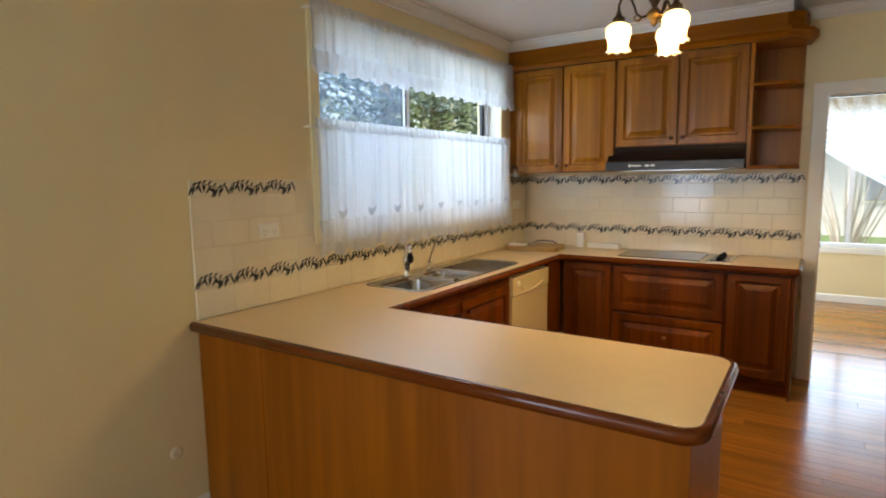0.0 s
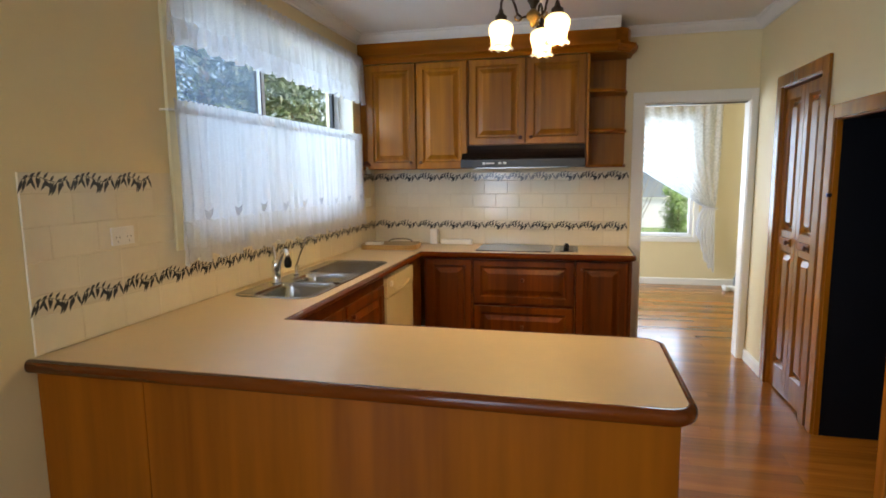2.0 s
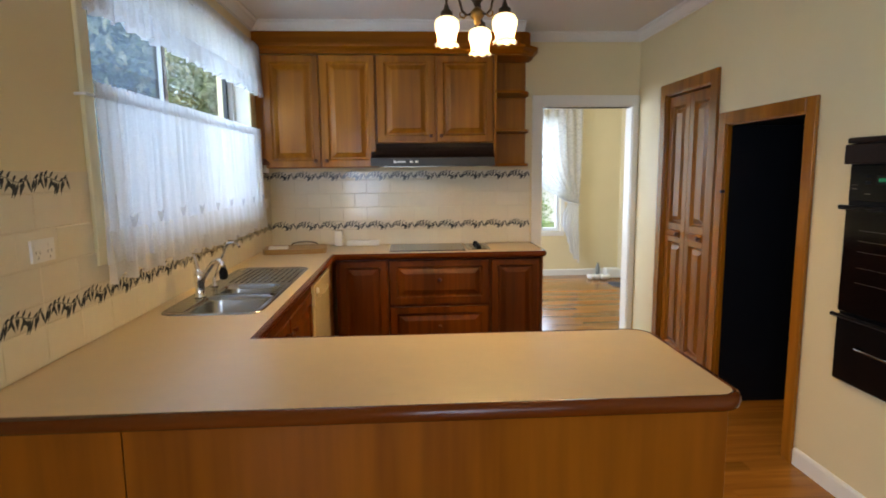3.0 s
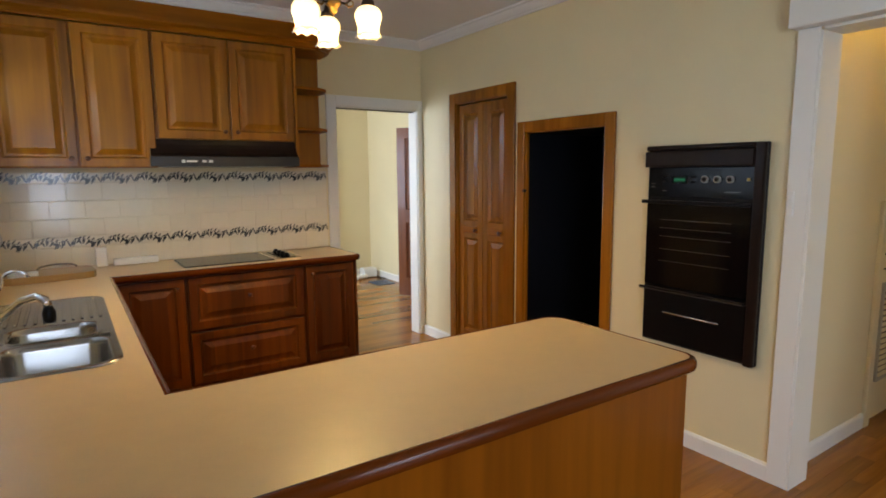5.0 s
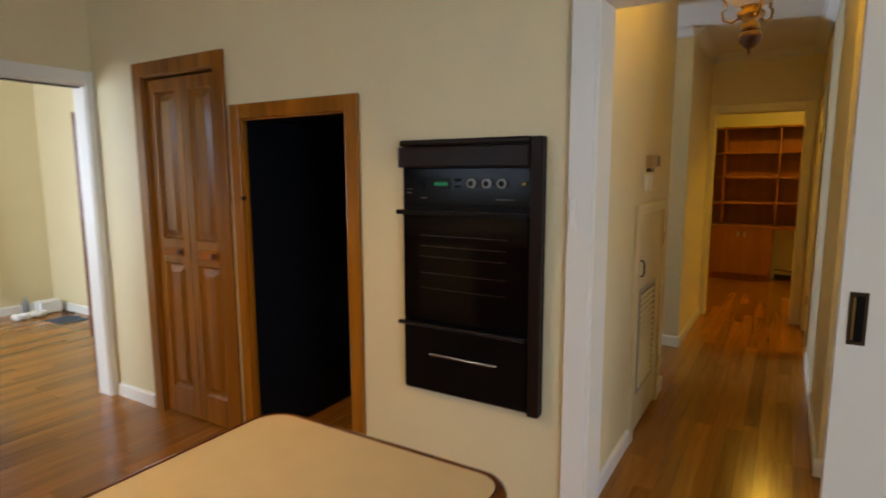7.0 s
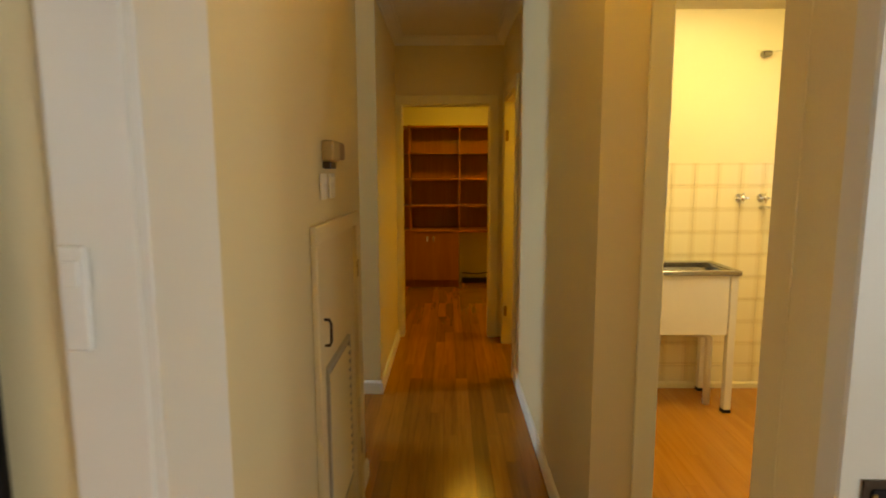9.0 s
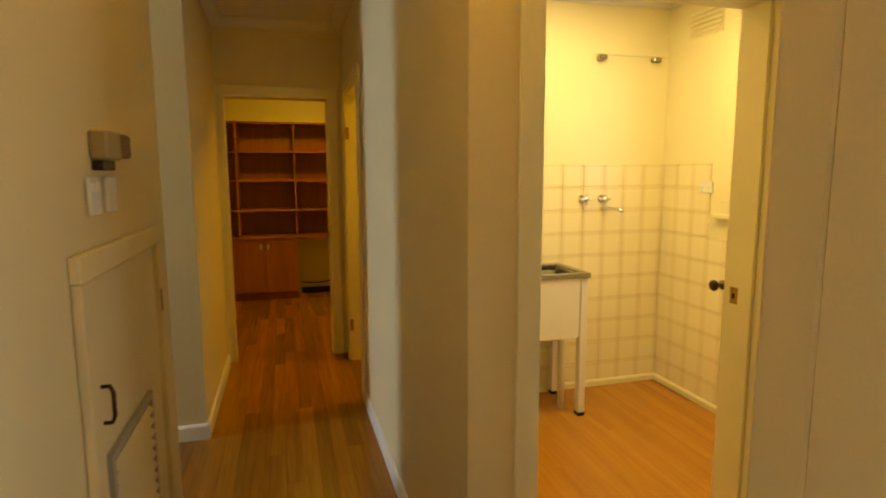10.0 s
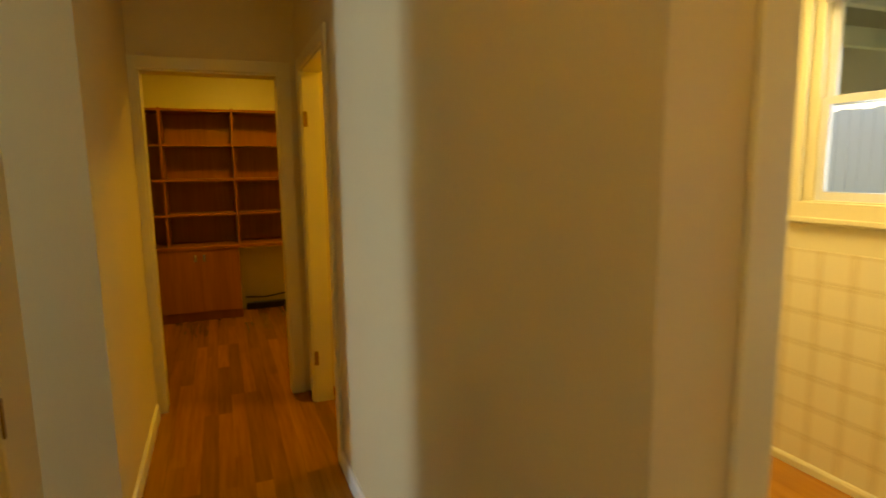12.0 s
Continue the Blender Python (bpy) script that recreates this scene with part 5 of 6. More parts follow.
u = door_trim("lobby_doorway", "white painted frame round the lobby door", "y", 2.130, 2.149, -1.098, -0.387, 2.048, 0.055, WHITE)
for z in (0.285, 1.02):
    wpart("hinge", B((2.118, 2.1295, -1.155, -1.135, z, z + 0.09)), BRONZE, u)
u = empty("lobby_door", (2.25, -0.81, 0), "closed white gloss flush door in the lobby", "door")
flat_leaf(u, face_w(2.154, -0.389, 0.012), 0.706, 2.03, DOORWHITE)

# ---- study shelving ----
u = empty("bookcase", (7.85, 1.2, 0), "red-brown built-in study shelving with cupboards and empty shelves", "bookcase")
BX0, BX1 = 7.66, 8.015
wpart("back_panel", B((BX1 - 0.012, BX1, -0.2, 2.5, 0.76, 2.10)), SHELFWOOD, u)
for y in (2.49, 1.785, 1.135, 0.40, -0.19):
    wpart("upright", B((BX0, BX1 - 0.013, y - 0.011, y + 0.011, 0.761, 2.10), bevel=0.001), SHELFWOOD, u)
ys = (2.49, 1.785, 1.135, 0.40, -0.19)
for a, b in zip(ys, ys[1:]):
    for z in (1.062, 1.407, 1.745, 2.078):
        wpart("shelf_board", B((BX0 + 0.004, BX1 - 0.013, b + 0.0115, a - 0.0115, z - 0.010, z + 0.012)), SHELFWOOD, u)
wpart("desk_top", B((7.585, BX1, -0.2, 2.5, 0.728, 0.76), bevel=0.002), SHELFWOOD, u)
for a, b in ((1.145, 1.514), (1.518, 1.90), (1.904, 2.49)):
    d = wpart("cupboard_door", B((7.60, 7.618, a, b, 0.10, 0.722), bevel=0.0015), SHELFWOOD, u)
    k = {1.145: 1.475, 1.518: 1.555}.get(a)
    if k:
        wpart("pull", B((7.582, 7.5995, k - 0.012, k + 0.012, 0.61, 0.68), bevel=0.002), CHROME, d, "small chrome pull")
wpart("cupboard_body", B((7.620, BX1, 1.142, 2.5, 0.10, 0.727)), SHELFWOOD, u)
wpart("plinth", B((7.65, BX1, 1.142, 2.5, 0.0, 0.099)), SHELFWOOD, u)
wpart("desk_side", B((7.62, BX1, -0.2, -0.18, 0.0, 0.727)), SHELFWOOD, u)
u = tagged(obj("cable", tube(bmesh.new(), [(7.95, 1.10, 0.14), (7.96, 0.9, 0.12), (7.95, 0.7, 0.15), (7.96, 0.45, 0.13)], 0.008, 8), BLACKMETAL), "loose black cable hanging under the study desk", "cable")
u = tagged(obj("power_strip", B((7.92, 7.99, 0.45, 1.10, 0.001, 0.07), bevel=0.004), DARKBROWN), "dark brown duct on the floor under the desk", "duct")

# ---- laundry ----
u = empty("laundry_tub", (3.9, -0.2, 0), "steel laundry tub on a white metal stand", "laundry tub")
TX0, TX1, TY0, TY1 = 3.700, 4.105, -0.470, 0.10
wpart("rim", B((TX0 - 0.012, TX0 + 0.03, TY0 - 0.012, TY1, 0.868, 0.897), (TX0 + 0.03, TX1, TY0 - 0.012, TY0 + 0.03, 0.868, 0.897), (TX0 + 0.03, TX1, TY1 - 0.04, TY1, 0.868, 0.897), (TX1 - 0.06, TX1, TY0 + 0.03, TY1 - 0.04, 0.868, 0.897), bevel=0.004), STEEL, u)
bm = bmesh.new()
loops = []
for i, z, r in ((0.028, 0.892, 0.05), (0.034, 0.88, 0.05), (0.05, 0.66, 0.05), (0.09, 0.62, 0.05)):
    loops.append([bm.verts.new((x, y, z)) for x, y in rr(TX0 + i, TX1 - i, TY0 + i, TY1 - i, r)])
n = len(loops[0])
for a, b in zip(loops, loops[1:]):
    for k in range(n):
        bm.faces.new((a[k], a[(k + 1) % n], b[(k + 1) % n], b[k]))
bm.faces.new(loops[-1])
wpart("trough", bm, STEEL, u, smooth=True)
wpart("front_panel", B((TX0, TX0 + 0.012, TY0 + 0.052, TY1, 0.50, 0.866), bevel=0.002), PLASTIC, u)
wpart("side_panel", B((TX0 + 0.05, TX1, TY0, TY0 + 0.012, 0.50, 0.866), bevel=0.002), PLASTIC, u)
for x, y in ((TX0, TY0), (TX1 - 0.045, TY0), (TX0, TY1 - 0.045), (TX1 - 0.045, TY1 - 0.045)):
    lg = wpart("leg", B((x, x + 0.045, y, y + 0.045, 0.02, 0.866), bevel=0.003), PLASTIC, u)
    wpart("foot", B((x - 0.002, x + 0.047, y - 0.002, y + 0.047, 0.0, 0.02), bevel=0.002), BLACKMETAL, lg)
u = tagged(obj("waste_pipe", tube(bmesh.new(), [(3.9, -0.2, 0.62), (3.9, -0.2, 0.50), (3.89, -0.24, 0.46), (3.86, -0.34, 0.46), (3.85, -0.38, 0.44), (3.85, -0.385, 0.0)], 0.022, 12), PLASTIC, smooth=True), "white plastic waste pipe under the laundry tub", "pipe")
for y in (-0.655, -0.80):
    t = empty("wall_tap", (4.13, y, 1.315), "chrome cross handle laundry tap on the tiled wall", "tap", "laundry taps")
    m = pose(4.128, y, 1.315) @ Matrix.Rotation(radians(-90), 4, "Y")
    wpart("flange", lathe(bmesh.new(), [(0.030, 0), (0.028, 0.006), (0.014, 0.012), (0.011, 0.04)], m, 18), CHROME, t, smooth=True)
    h = wpart("handle", lathe(bmesh.new(), [(0.018, 0.041), (0.02, 0.05), (0.016, 0.065), (0.004, 0.068)], m, 16), CHROME, t, smooth=True)
    wpart("cross_bar", tube(bmesh.new(), [(4.072, y - 0.035, 1.315), (4.072, y + 0.035, 1.315)], 0.006, 8), CHROME, h)
    wpart("cross_bar", tube(bmesh.new(), [(4.074, y, 1.28), (4.074, y, 1.35)], 0.006, 8), CHROME, h)
t = empty("wall_spout", (4.13, -0.80, 1.24), "chrome laundry spout under the taps", "tap", "laundry taps")
wpart("spout_pipe", tube(bmesh.new(), [(4.128, -0.80, 1.25), (4.06, -0.825, 1.252), (3.99, -0.85, 1.250), (3.965, -0.858, 1.240)], [0.013, 0.011, 0.010, 0.011], 10), CHROME, t, smooth=True)
t = empty("glass_shelf", (4.1, -1.0, 2.24), "slim shelf on two chrome brackets high on the wall", "shelf")
wpart("shelf_pane", B((4.09, 4.132, -1.24, -0.70, 2.252, 2.2555)), GLASS, t)
for y in (-0.76, -1.17):
    wpart("bracket", B((4.085, 4.136, y - 0.028, y + 0.028, 2.222, 2.251), bevel=0.006), STEEL, t)
wall_socket("power_point", face_s(3.64, -1.277, 1.365) @ Matrix.Translation((0.115, 0, 0)) @ Matrix.Rotation(radians(180), 4, "Z"), "white power point beside the laundry window")
t = empty("wall_vent", (3.78, -1.27, 2.43), "pale louvred vent high on the laundry wall", "vent")
wpart("vent_frame", B((3.64, 3.92, -1.284, -1.279, 2.33, 2.50)), LAUNDRY_PAINT, t)
for k in range(5):
    z = 2.345 + 0.03 * k
    wpart("slat", prism(bmesh.new(), [(-1.278, z + 0.02), (-1.266, z), (-1.264, z + 0.003), (-1.278, z + 0.024)], "x", 3.65, 3.91), LAUNDRY_PAINT, t)
win = empty("window_2", (3.1, -1.3, 1.2), "white timber sash window in the laundry", "window", kind="structure")
frame_bars(win, "x", -1.284, -1.262, 2.62, 3.588, 1.205, 2.36, 0.105, LAUNDRY_PAINT, "architrave")
wpart("sill", B((2.60, 3.60, -1.262, -1.245, 1.215, 1.24), bevel=0.003), LAUNDRY_PAINT, win)
frame_bars(win, "x", -1.40, -1.30, 2.722, 3.498, 1.262, 2.298, 0.055, LAUNDRY_PAINT, "window_frame")
for z0, z1, y in ((1.317, 1.79, -1.345), (1.755, 2.24, -1.375)):
    sash = wpart("sash", B((2.778, 2.815, y, y + 0.028, z0, z1), (3.405, 3.442, y, y + 0.028, z0, z1), (2.815, 3.405, y, y + 0.028, z0, z0 + 0.04), (2.815, 3.405, y, y + 0.028, z1 - 0.035, z1)), ALU, win)
    p = wpart("pane", B((2.812, 3.408, y + 0.012, y + 0.016, z0 + 0.036, z1 - 0.032)), GLASS, win)
    p.visible_shadow = False
wpart("roller_blind", tube(bmesh.new(), [(2.79, -1.29, 2.225), (3.43, -1.29, 2.225)], 0.026, 14), PLASTIC, win, "rolled up white blind", True)

# ---- next room ----
win = empty("window_3", (0.27, 8.1, 0.64), "white framed window of the next room", "window", kind="structure")
frame_bars(win, "x", 8.032, 8.049, -0.66, 1.20, 0.58, 2.28, 0.06, WHITE, "architrave")
frame_bars(win, "x", 8.09, 8.15, -0.598, 1.138, 0.643, 2.218, 0.05, ALU, "window_frame")
p = wpart("pane", B((-0.55, 1.09, 8.118, 8.122, 0.69, 2.17)), GLASS, win)
p.visible_shadow = False
wpart("mullion", B((0.40, 0.445, 8.10, 8.14, 0.69, 2.17)), ALU, win)
cur = empty("lace_curtain", (0.9, 7.98, 2.37), "white patterned lace curtain swept aside and tied back", "curtain", "next room curtains")
PATTERN = lace("patterned_lace", (0.76, 0.76, 0.74), 0.20, 34, 0.5)


def swag(s0, s1, y, n=110, rows=40):
    """The gathered cloth between its free hem (s = 0) and its wall edge (s = 1), from the rod to the tie."""
    bm, grid = bmesh.new(), []
    for j in range(rows + 1):
        t, row = j / rows, []
        for i in range(n + 1):
            s = s0 + (s1 - s0) * i / n
            x = -0.62 + 2.04 * s + (1.23 + 0.15 * s - (-0.62 + 2.04 * s)) * t ** (1 + 2.2 * s * s)
            z = 2.36 + (1.06 - 0.05 * s - 2.36) * t - 0.07 * math.sin(math.pi * t) * (1 - s)
            deep = 0.024 * (1 - 0.55 * t)
            row.append(bm.verts.new((x, y + deep * math.sin(2 * math.pi * 15 * s + 1.2 * math.sin(6 * s)) - 0.02 * t, z)))
        grid.append(row)
    for a, b in zip(grid, grid[1:]):
        for i in range(n):
            bm.faces.new((a[i], a[i + 1], b[i + 1], b[i]))
    return bm


def tail(n=60, rows=16):
    """The cloth that falls from the tie, spreading to an uneven hem."""
    bm, grid = bmesh.new(), []
    for j in range(rows + 1):
        t, row = j / rows, []
        for i in range(n + 1):
            s = i / n
            x0, x1 = 1.23 - 0.09 * math.sin(math.pi * min(1, t * 1.1)) * 0.9, 1.38 + 0.03 * t
            z = 1.07 - 0.05 * s + (0.30 - 0.05 * s + 0.02 * math.sin(19 * s) - 1.07) * t + (0.20 * (1 - s) ** 3 * t)
            row.append(bm.verts.new((x0 + (x1 - x0) * s, 7.96 + 0.020 * (0.4 + 0.6 * t) * math.sin(2 * math.pi * 6 * s + t), z)))
        grid.append(row)
    for a, b in zip(grid, grid[1:]):
        for i in range(n):
            bm.faces.new((a[i], a[i + 1], b[i + 1], b[i]))
    return bm


wpart("cloth", swag(0.10, 1.0, 7.985), PATTERN, cur, smooth=True)
wpart("frill", swag(0.0, 0.13, 7.970, n=24), LACE, cur, "plain white gathered frill along the hem", smooth=True)
wpart("tail", tail(), LACE, cur, "white lace tail below the tie", smooth=True)
wpart("tie_band", tube(bmesh.new(), [(1.20, 8.0, 1.09), (1.23, 7.935, 1.065), (1.31, 7.925, 1.045), (1.38, 7.94, 1.03), (1.41, 8.0, 1.03)], 0.013, 8), LACE, cur, smooth=True)
wpart("rod", tube(bmesh.new(), [(-0.66, 8.04, 2.37), (-0.66, 7.985, 2.37), (1.46, 7.985, 2.37), (1.46, 8.04, 2.37)], 0.009, 8), PLASTIC, cur)

u = empty("timber_door", (1.8, 6.1, 0), "dark timber panelled door standing open", "door")
d0, d1 = Vector((1.985, 5.74)), Vector((1.565, 6.42))
ang = math.degrees(math.atan2(d0.y - d1.y, d0.x - d1.x))
timber_leaf(u, Matrix.Translation((d1.x, d1.y, 0.012)) @ Matrix.Rotation(radians(ang), 4, "Z"), (d0 - d1).length, 2.02, [(0.22, 0.90), (1.05, 1.90)], 0.11, wood("dark_red_timber", (0.20, 0.065, 0.022), (0.10, 0.03, 0.01), "z", vary=0.05))
u = door_trim("far_doorway", "dark timber frame of the side doorway", "y", 1.981, 1.999, 5.005, 5.745, 2.05, 0.07, BLACKWOOD)
u = empty("floor_register", (1.77, 7.28, 0), "blue-grey metal floor heating register", "vent")
wpart("plate", B((1.64, 1.90, 7.13, 7.44, 0.001, 0.008), bevel=0.002), material("blue_grey_enamel", (0.04, 0.10, 0.19), 0.4, 0.3, bump=0.0), u)
for k in range(8):
    wpart("slot", B((1.655 + 0.03 * k, 1.667 + 0.03 * k, 7.15, 7.42, 0.0082, 0.0095)), BLACKMETAL, u)
u = tagged(obj("white_appliance", B((1.72, 1.93, 7.72, 7.86, 0.001, 0.14), bevel=0.015, seg=3), PLASTIC), "small white plastic appliance on the floor", "appliance")
u = tagged(obj("white_hose", tube(bmesh.new(), [(1.74 - 0.012 * k + 0.03 * math.sin(k * 0.9), 7.70 + 0.05 * math.cos(k * 0.7), 0.032 + 0.004 * math.sin(k * 1.7)) for k in range(24)], [0.028 + 0.004 * (k % 2) for k in range(24)], 10), PLASTIC), "coiled white ribbed hose on the floor", "hose")
u = tagged(obj("grey_bottle", lathe(bmesh.new(), [(0.03, 0.001), (0.032, 0.02), (0.032, 0.13), (0.014, 0.17), (0.014, 0.20), (0.003, 0.202)], pose(1.66, 7.9, 0), 14), material("grey_plastic", (0.18, 0.19, 0.18), 0.4, bump=0.0), smooth=True), "grey plastic bottle standing on the floor", "bottle")
u = tagged(obj("black_cord", tube(bmesh.new(), [(1.93, 7.8, 0.02), (1.95, 7.7, 0.012), (1.90, 7.6, 0.01), (1.96, 7.52, 0.01)], 0.008, 8), BLACKMETAL), "black cord lying on the floor", "cord")

# unseen south opening, added for the fill lamp behind it
win = empty("window_7", (-1.1, SOUTH, 0.4), "unseen south window added to light the dining end", "window", kind="structure")
frame_bars(win, "x", SOUTH - 0.14, SOUTH - 0.06, -1.898, -0.302, 0.402, 2.298, 0.06, ALU, "window_frame")
# ---- dining end, behind the walk ----
# unseen west opening, added for the lamp that cools the east wall
win = empty("window_4", (W, -1.75, 0.4), "unseen west window added to light the dining end", "window", kind="structure")
frame_bars(win, "y", W - 0.14, W - 0.06, -2.748, -0.752, 0.402, 2.298, 0.06, ALU, "window_frame")
wpart("mullion", B((W - 0.13, W - 0.07, -1.78, -1.72, 0.465, 2.235)), ALU, win)
# unseen opening, added to let that room's extra daylight in
win = empty("window_5", (W, 6.6, 0.8), "unseen side window added to light the next room", "window", kind="structure")
frame_bars(win, "y", W - 0.14, W - 0.06, 5.802, 7.398, 0.802, 2.198, 0.06, ALU, "window_frame")
win = empty("window_6", (1.66, -1.56, 0.4), "white glazed opening of the back lobby", "window", kind="structure")
frame_bars(win, "x", -1.60, -1.52, 1.282, 2.038, 0.402, 2.018, 0.05, WHITE, "window_frame")
for z in (0.80, 1.20, 1.60):
    wpart("glazing_bar", B((1.335, 1.985, -1.58, -1.54, z, z + 0.035)), WHITE, win)

# ---- outside ----
LEAF = material("eucalypt_leaf", (0.060, 0.105, 0.035), 0.5, spread=0.4, scale=4, fine=30, bump=0.0)
CONIFER = material("conifer_leaf", (0.10, 0.20, 0.035), 0.6, spread=0.4, scale=5, fine=30, bump=0.0)
BARK = material("bark", (0.16, 0.11, 0.07), 0.9, spread=0.3, scale=12, fine=80, bump=0.4)
PALEBARK = material("pale_bark", (0.42, 0.38, 0.33), 0.9, spread=0.15, scale=12, fine=80, bump=0.2)
RENDERW = material("pale_render", (0.70, 0.69, 0.66), 0.8, spread=0.04, scale=3)
bm = B((-60, 60, -60, 60, -0.45, -0.40))
structure("ground", bm, GRASS, "mown lawn round the house", "ground")


def foliage(bm, centre, radius, count, size, rnd, squash=(1, 1, 1)):
    """Small leaf blades in a loose clump."""
    for _ in range(count):
        d = Vector((rnd.gauss(0, 1), rnd.gauss(0, 1), rnd.gauss(0, 1)))
        d.normalize()
        p = Vector(centre) + Vector([d[i] * squash[i] for i in range(3)]) * radius * rnd.uniform(0.35, 1.0)
        u = Vector((rnd.uniform(-1, 1), rnd.uniform(-1, 1), rnd.uniform(-1.2, 0.4))).normalized()
        v = u.orthogonal().normalized()
        l, w = size * rnd.uniform(0.7, 1.4), size * rnd.uniform(0.15, 0.3)
        vs = [bm.verts.new(p + q) for q in (-u * l, v * w, u * l, -v * w)]
        bm.faces.new(vs)


def tree(name, label, base, height, clumps, leaf, size, seed, spread):
    rnd = random.Random(seed)
    t = empty(name, base, label, "tree", "garden trees")
    bx, by, bz = base
    wpart("trunk", tube(bmesh.new(), [(bx, by, bz), (bx + 0.05, by - 0.04, bz + height * 0.35), (bx - 0.04, by + 0.06, bz + height * 0.7), (bx, by, bz + height)], [0.14, 0.11, 0.07, 0.03], 10), BARK, t, smooth=True)
    crown = bmesh.new()
    for k in range(clumps):
        a, rr_, z = rnd.uniform(0, 6.28), spread * math.sqrt(rnd.random()), bz + height * rnd.uniform(0.25, 1.1)
        c = (bx + rr_ * math.cos(a), by + rr_ * math.sin(a), z)
        foliage(crown, c, rnd.uniform(0.3, 0.65), 210, size, rnd)
        if k % 12 == 0:
            wpart("limb", tube(bmesh.new(), [(bx, by, z - 0.5), ((bx + c[0]) / 2, (by + c[1]) / 2, z - 0.2), c], [0.04, 0.025, 0.01], 6), BARK, t)
    wpart("crown", crown, leaf, t)
    return t


tree("garden_tree", "dense grey-green tree outside the kitchen window", (-4.6, 3.2, -0.4), 3.6, 66, LEAF, 0.055, 5, 1.5)
tree("garden_tree", "dense grey-green tree outside the kitchen window", (-4.4, 5.6, -0.4), 3.8, 66, LEAF, 0.055, 6, 1.5)
tree("garden_tree", "dense grey-green tree outside the kitchen window", (-5.2, 7.8, -0.4), 4.2, 60, LEAF, 0.06, 7, 1.6)
for _p in ((-3.5, 8.6, 11), (-3.6, 11.2, 12), (-5.0, 14.5, 13), (-2.6, 14.0, 14)):
    tree("garden_tree", "dense grey-green tree in the side garden", (_p[0], _p[1], -0.4), 4.0, 56, LEAF, 0.06, _p[2], 1.5)
t = empty("conifer_bush", (1.62, 12.0, -0.4), "bright green upright conifer bush in the garden", "bush", "garden trees")
rnd = random.Random(9)
crown = bmesh.new()
for k in range(40):
    z = -0.3 + 1.5 * k / 40
    foliage(crown, (1.62 + rnd.uniform(-0.2, 0.2), 12.0 + rnd.uniform(-0.2, 0.2), z), 0.34 * (1.05 - 0.6 * k / 40), 90, 0.05, rnd)
wpart("crown", crown, CONIFER, t)
wpart("trunk", tube(bmesh.new(), [(1.62, 12.0, -0.4), (1.62, 12.0, 0.9)], [0.06, 0.02], 8), BARK, t)
t = empty("bare_shrub", (0.6, 12.8, -0.4), "bare branched shrub in the garden", "shrub", "garden trees")
for k in range(26):
    a, b = rnd.uniform(0, 6.28), rnd.uniform(0.4, 1.0)
    wpart("branch", tube(bmesh.new(), [(0.6, 12.8, -0.4), (0.6 + 0.4 * b * math.cos(a), 12.8 + 0.4 * b * math.sin(a), 0.5), (0.6 + b * math.cos(a), 12.8 + b * math.sin(a), 0.6 + 1.3 * b)], [0.025, 0.014, 0.005], 5), PALEBARK, t)
u = empty("neighbour_house", (0, 22, -0.4), "pale rendered low house across the road", "house")
wpart("wall", B((-12, 12, 21, 24, -0.4, 2.4)), RENDERW, u)
wpart("roof", prism(bmesh.new(), [(20.6, 2.4), (22.5, 3.7), (24.4, 2.4)], "x", -12.4, 12.4), material("grey_roof_tiles", (0.12, 0.11, 0.11), 0.8, spread=0.2, scale=8), u)
for x in (-4, 1.2, 5):
    wi = wpart("window", B((x, x + 1.6, 20.96, 20.995, 0.6, 1.9)), WHITE, u)
    wpart("pane", B((x + 0.08, x + 1.52, 20.94, 20.955, 0.68, 1.82)), material("pale_window_reflection", (0.32, 0.35, 0.38), 0.15, spread=0.05, bump=0.0), wi)
structure("road", B((-60, 60, 15.5, 19.0, -0.399, -0.39)), material("asphalt", (0.06, 0.06, 0.062), 0.85, spread=0.15, scale=6, fine=120), "grey asphalt road", "road")
# verandah outside the laundry
v = empty("verandah", (3.0, -2.8, 0), "painted timber verandah roof with exposed rafters", "verandah")
wpart("roof_lining", B((1.2, 11.0, -4.2, -1.46, 2.55, 2.58)), material("weathered_lining", (0.20, 0.19, 0.17), 0.8, spread=0.15, scale=6), v)
for k in range(12):
    wpart("rafter", B((1.5 + 0.8 * k, 1.56 + 0.8 * k, -4.149, -1.46, 2.40, 2.549)), RENDERW, v)
wpart("beam", B((1.2, 11.0, -4.25, -4.15, 2.03, 2.549)), RENDERW, v)
for x in (1.3, 5.8, 10.6):
    wpart("post", B((x, x + 0.1, -4.25, -4.15, -0.40, 2.03)), RENDERW, v)
FENCEWHITE = material("white_fence_paint", (0.62, 0.63, 0.66), 0.6, spread=0.03, scale=2)
f = empty("fence", (3.5, -6.5, -0.4), "pale painted paling fence beyond the lawn", "fence")
for k in range(96):
    wpart("paling", B((0.0 + 0.152 * k, 0.145 + 0.152 * k, -6.52, -6.50, -0.40, 2.17 + 0.01 * (k % 3))), FENCEWHITE, f)


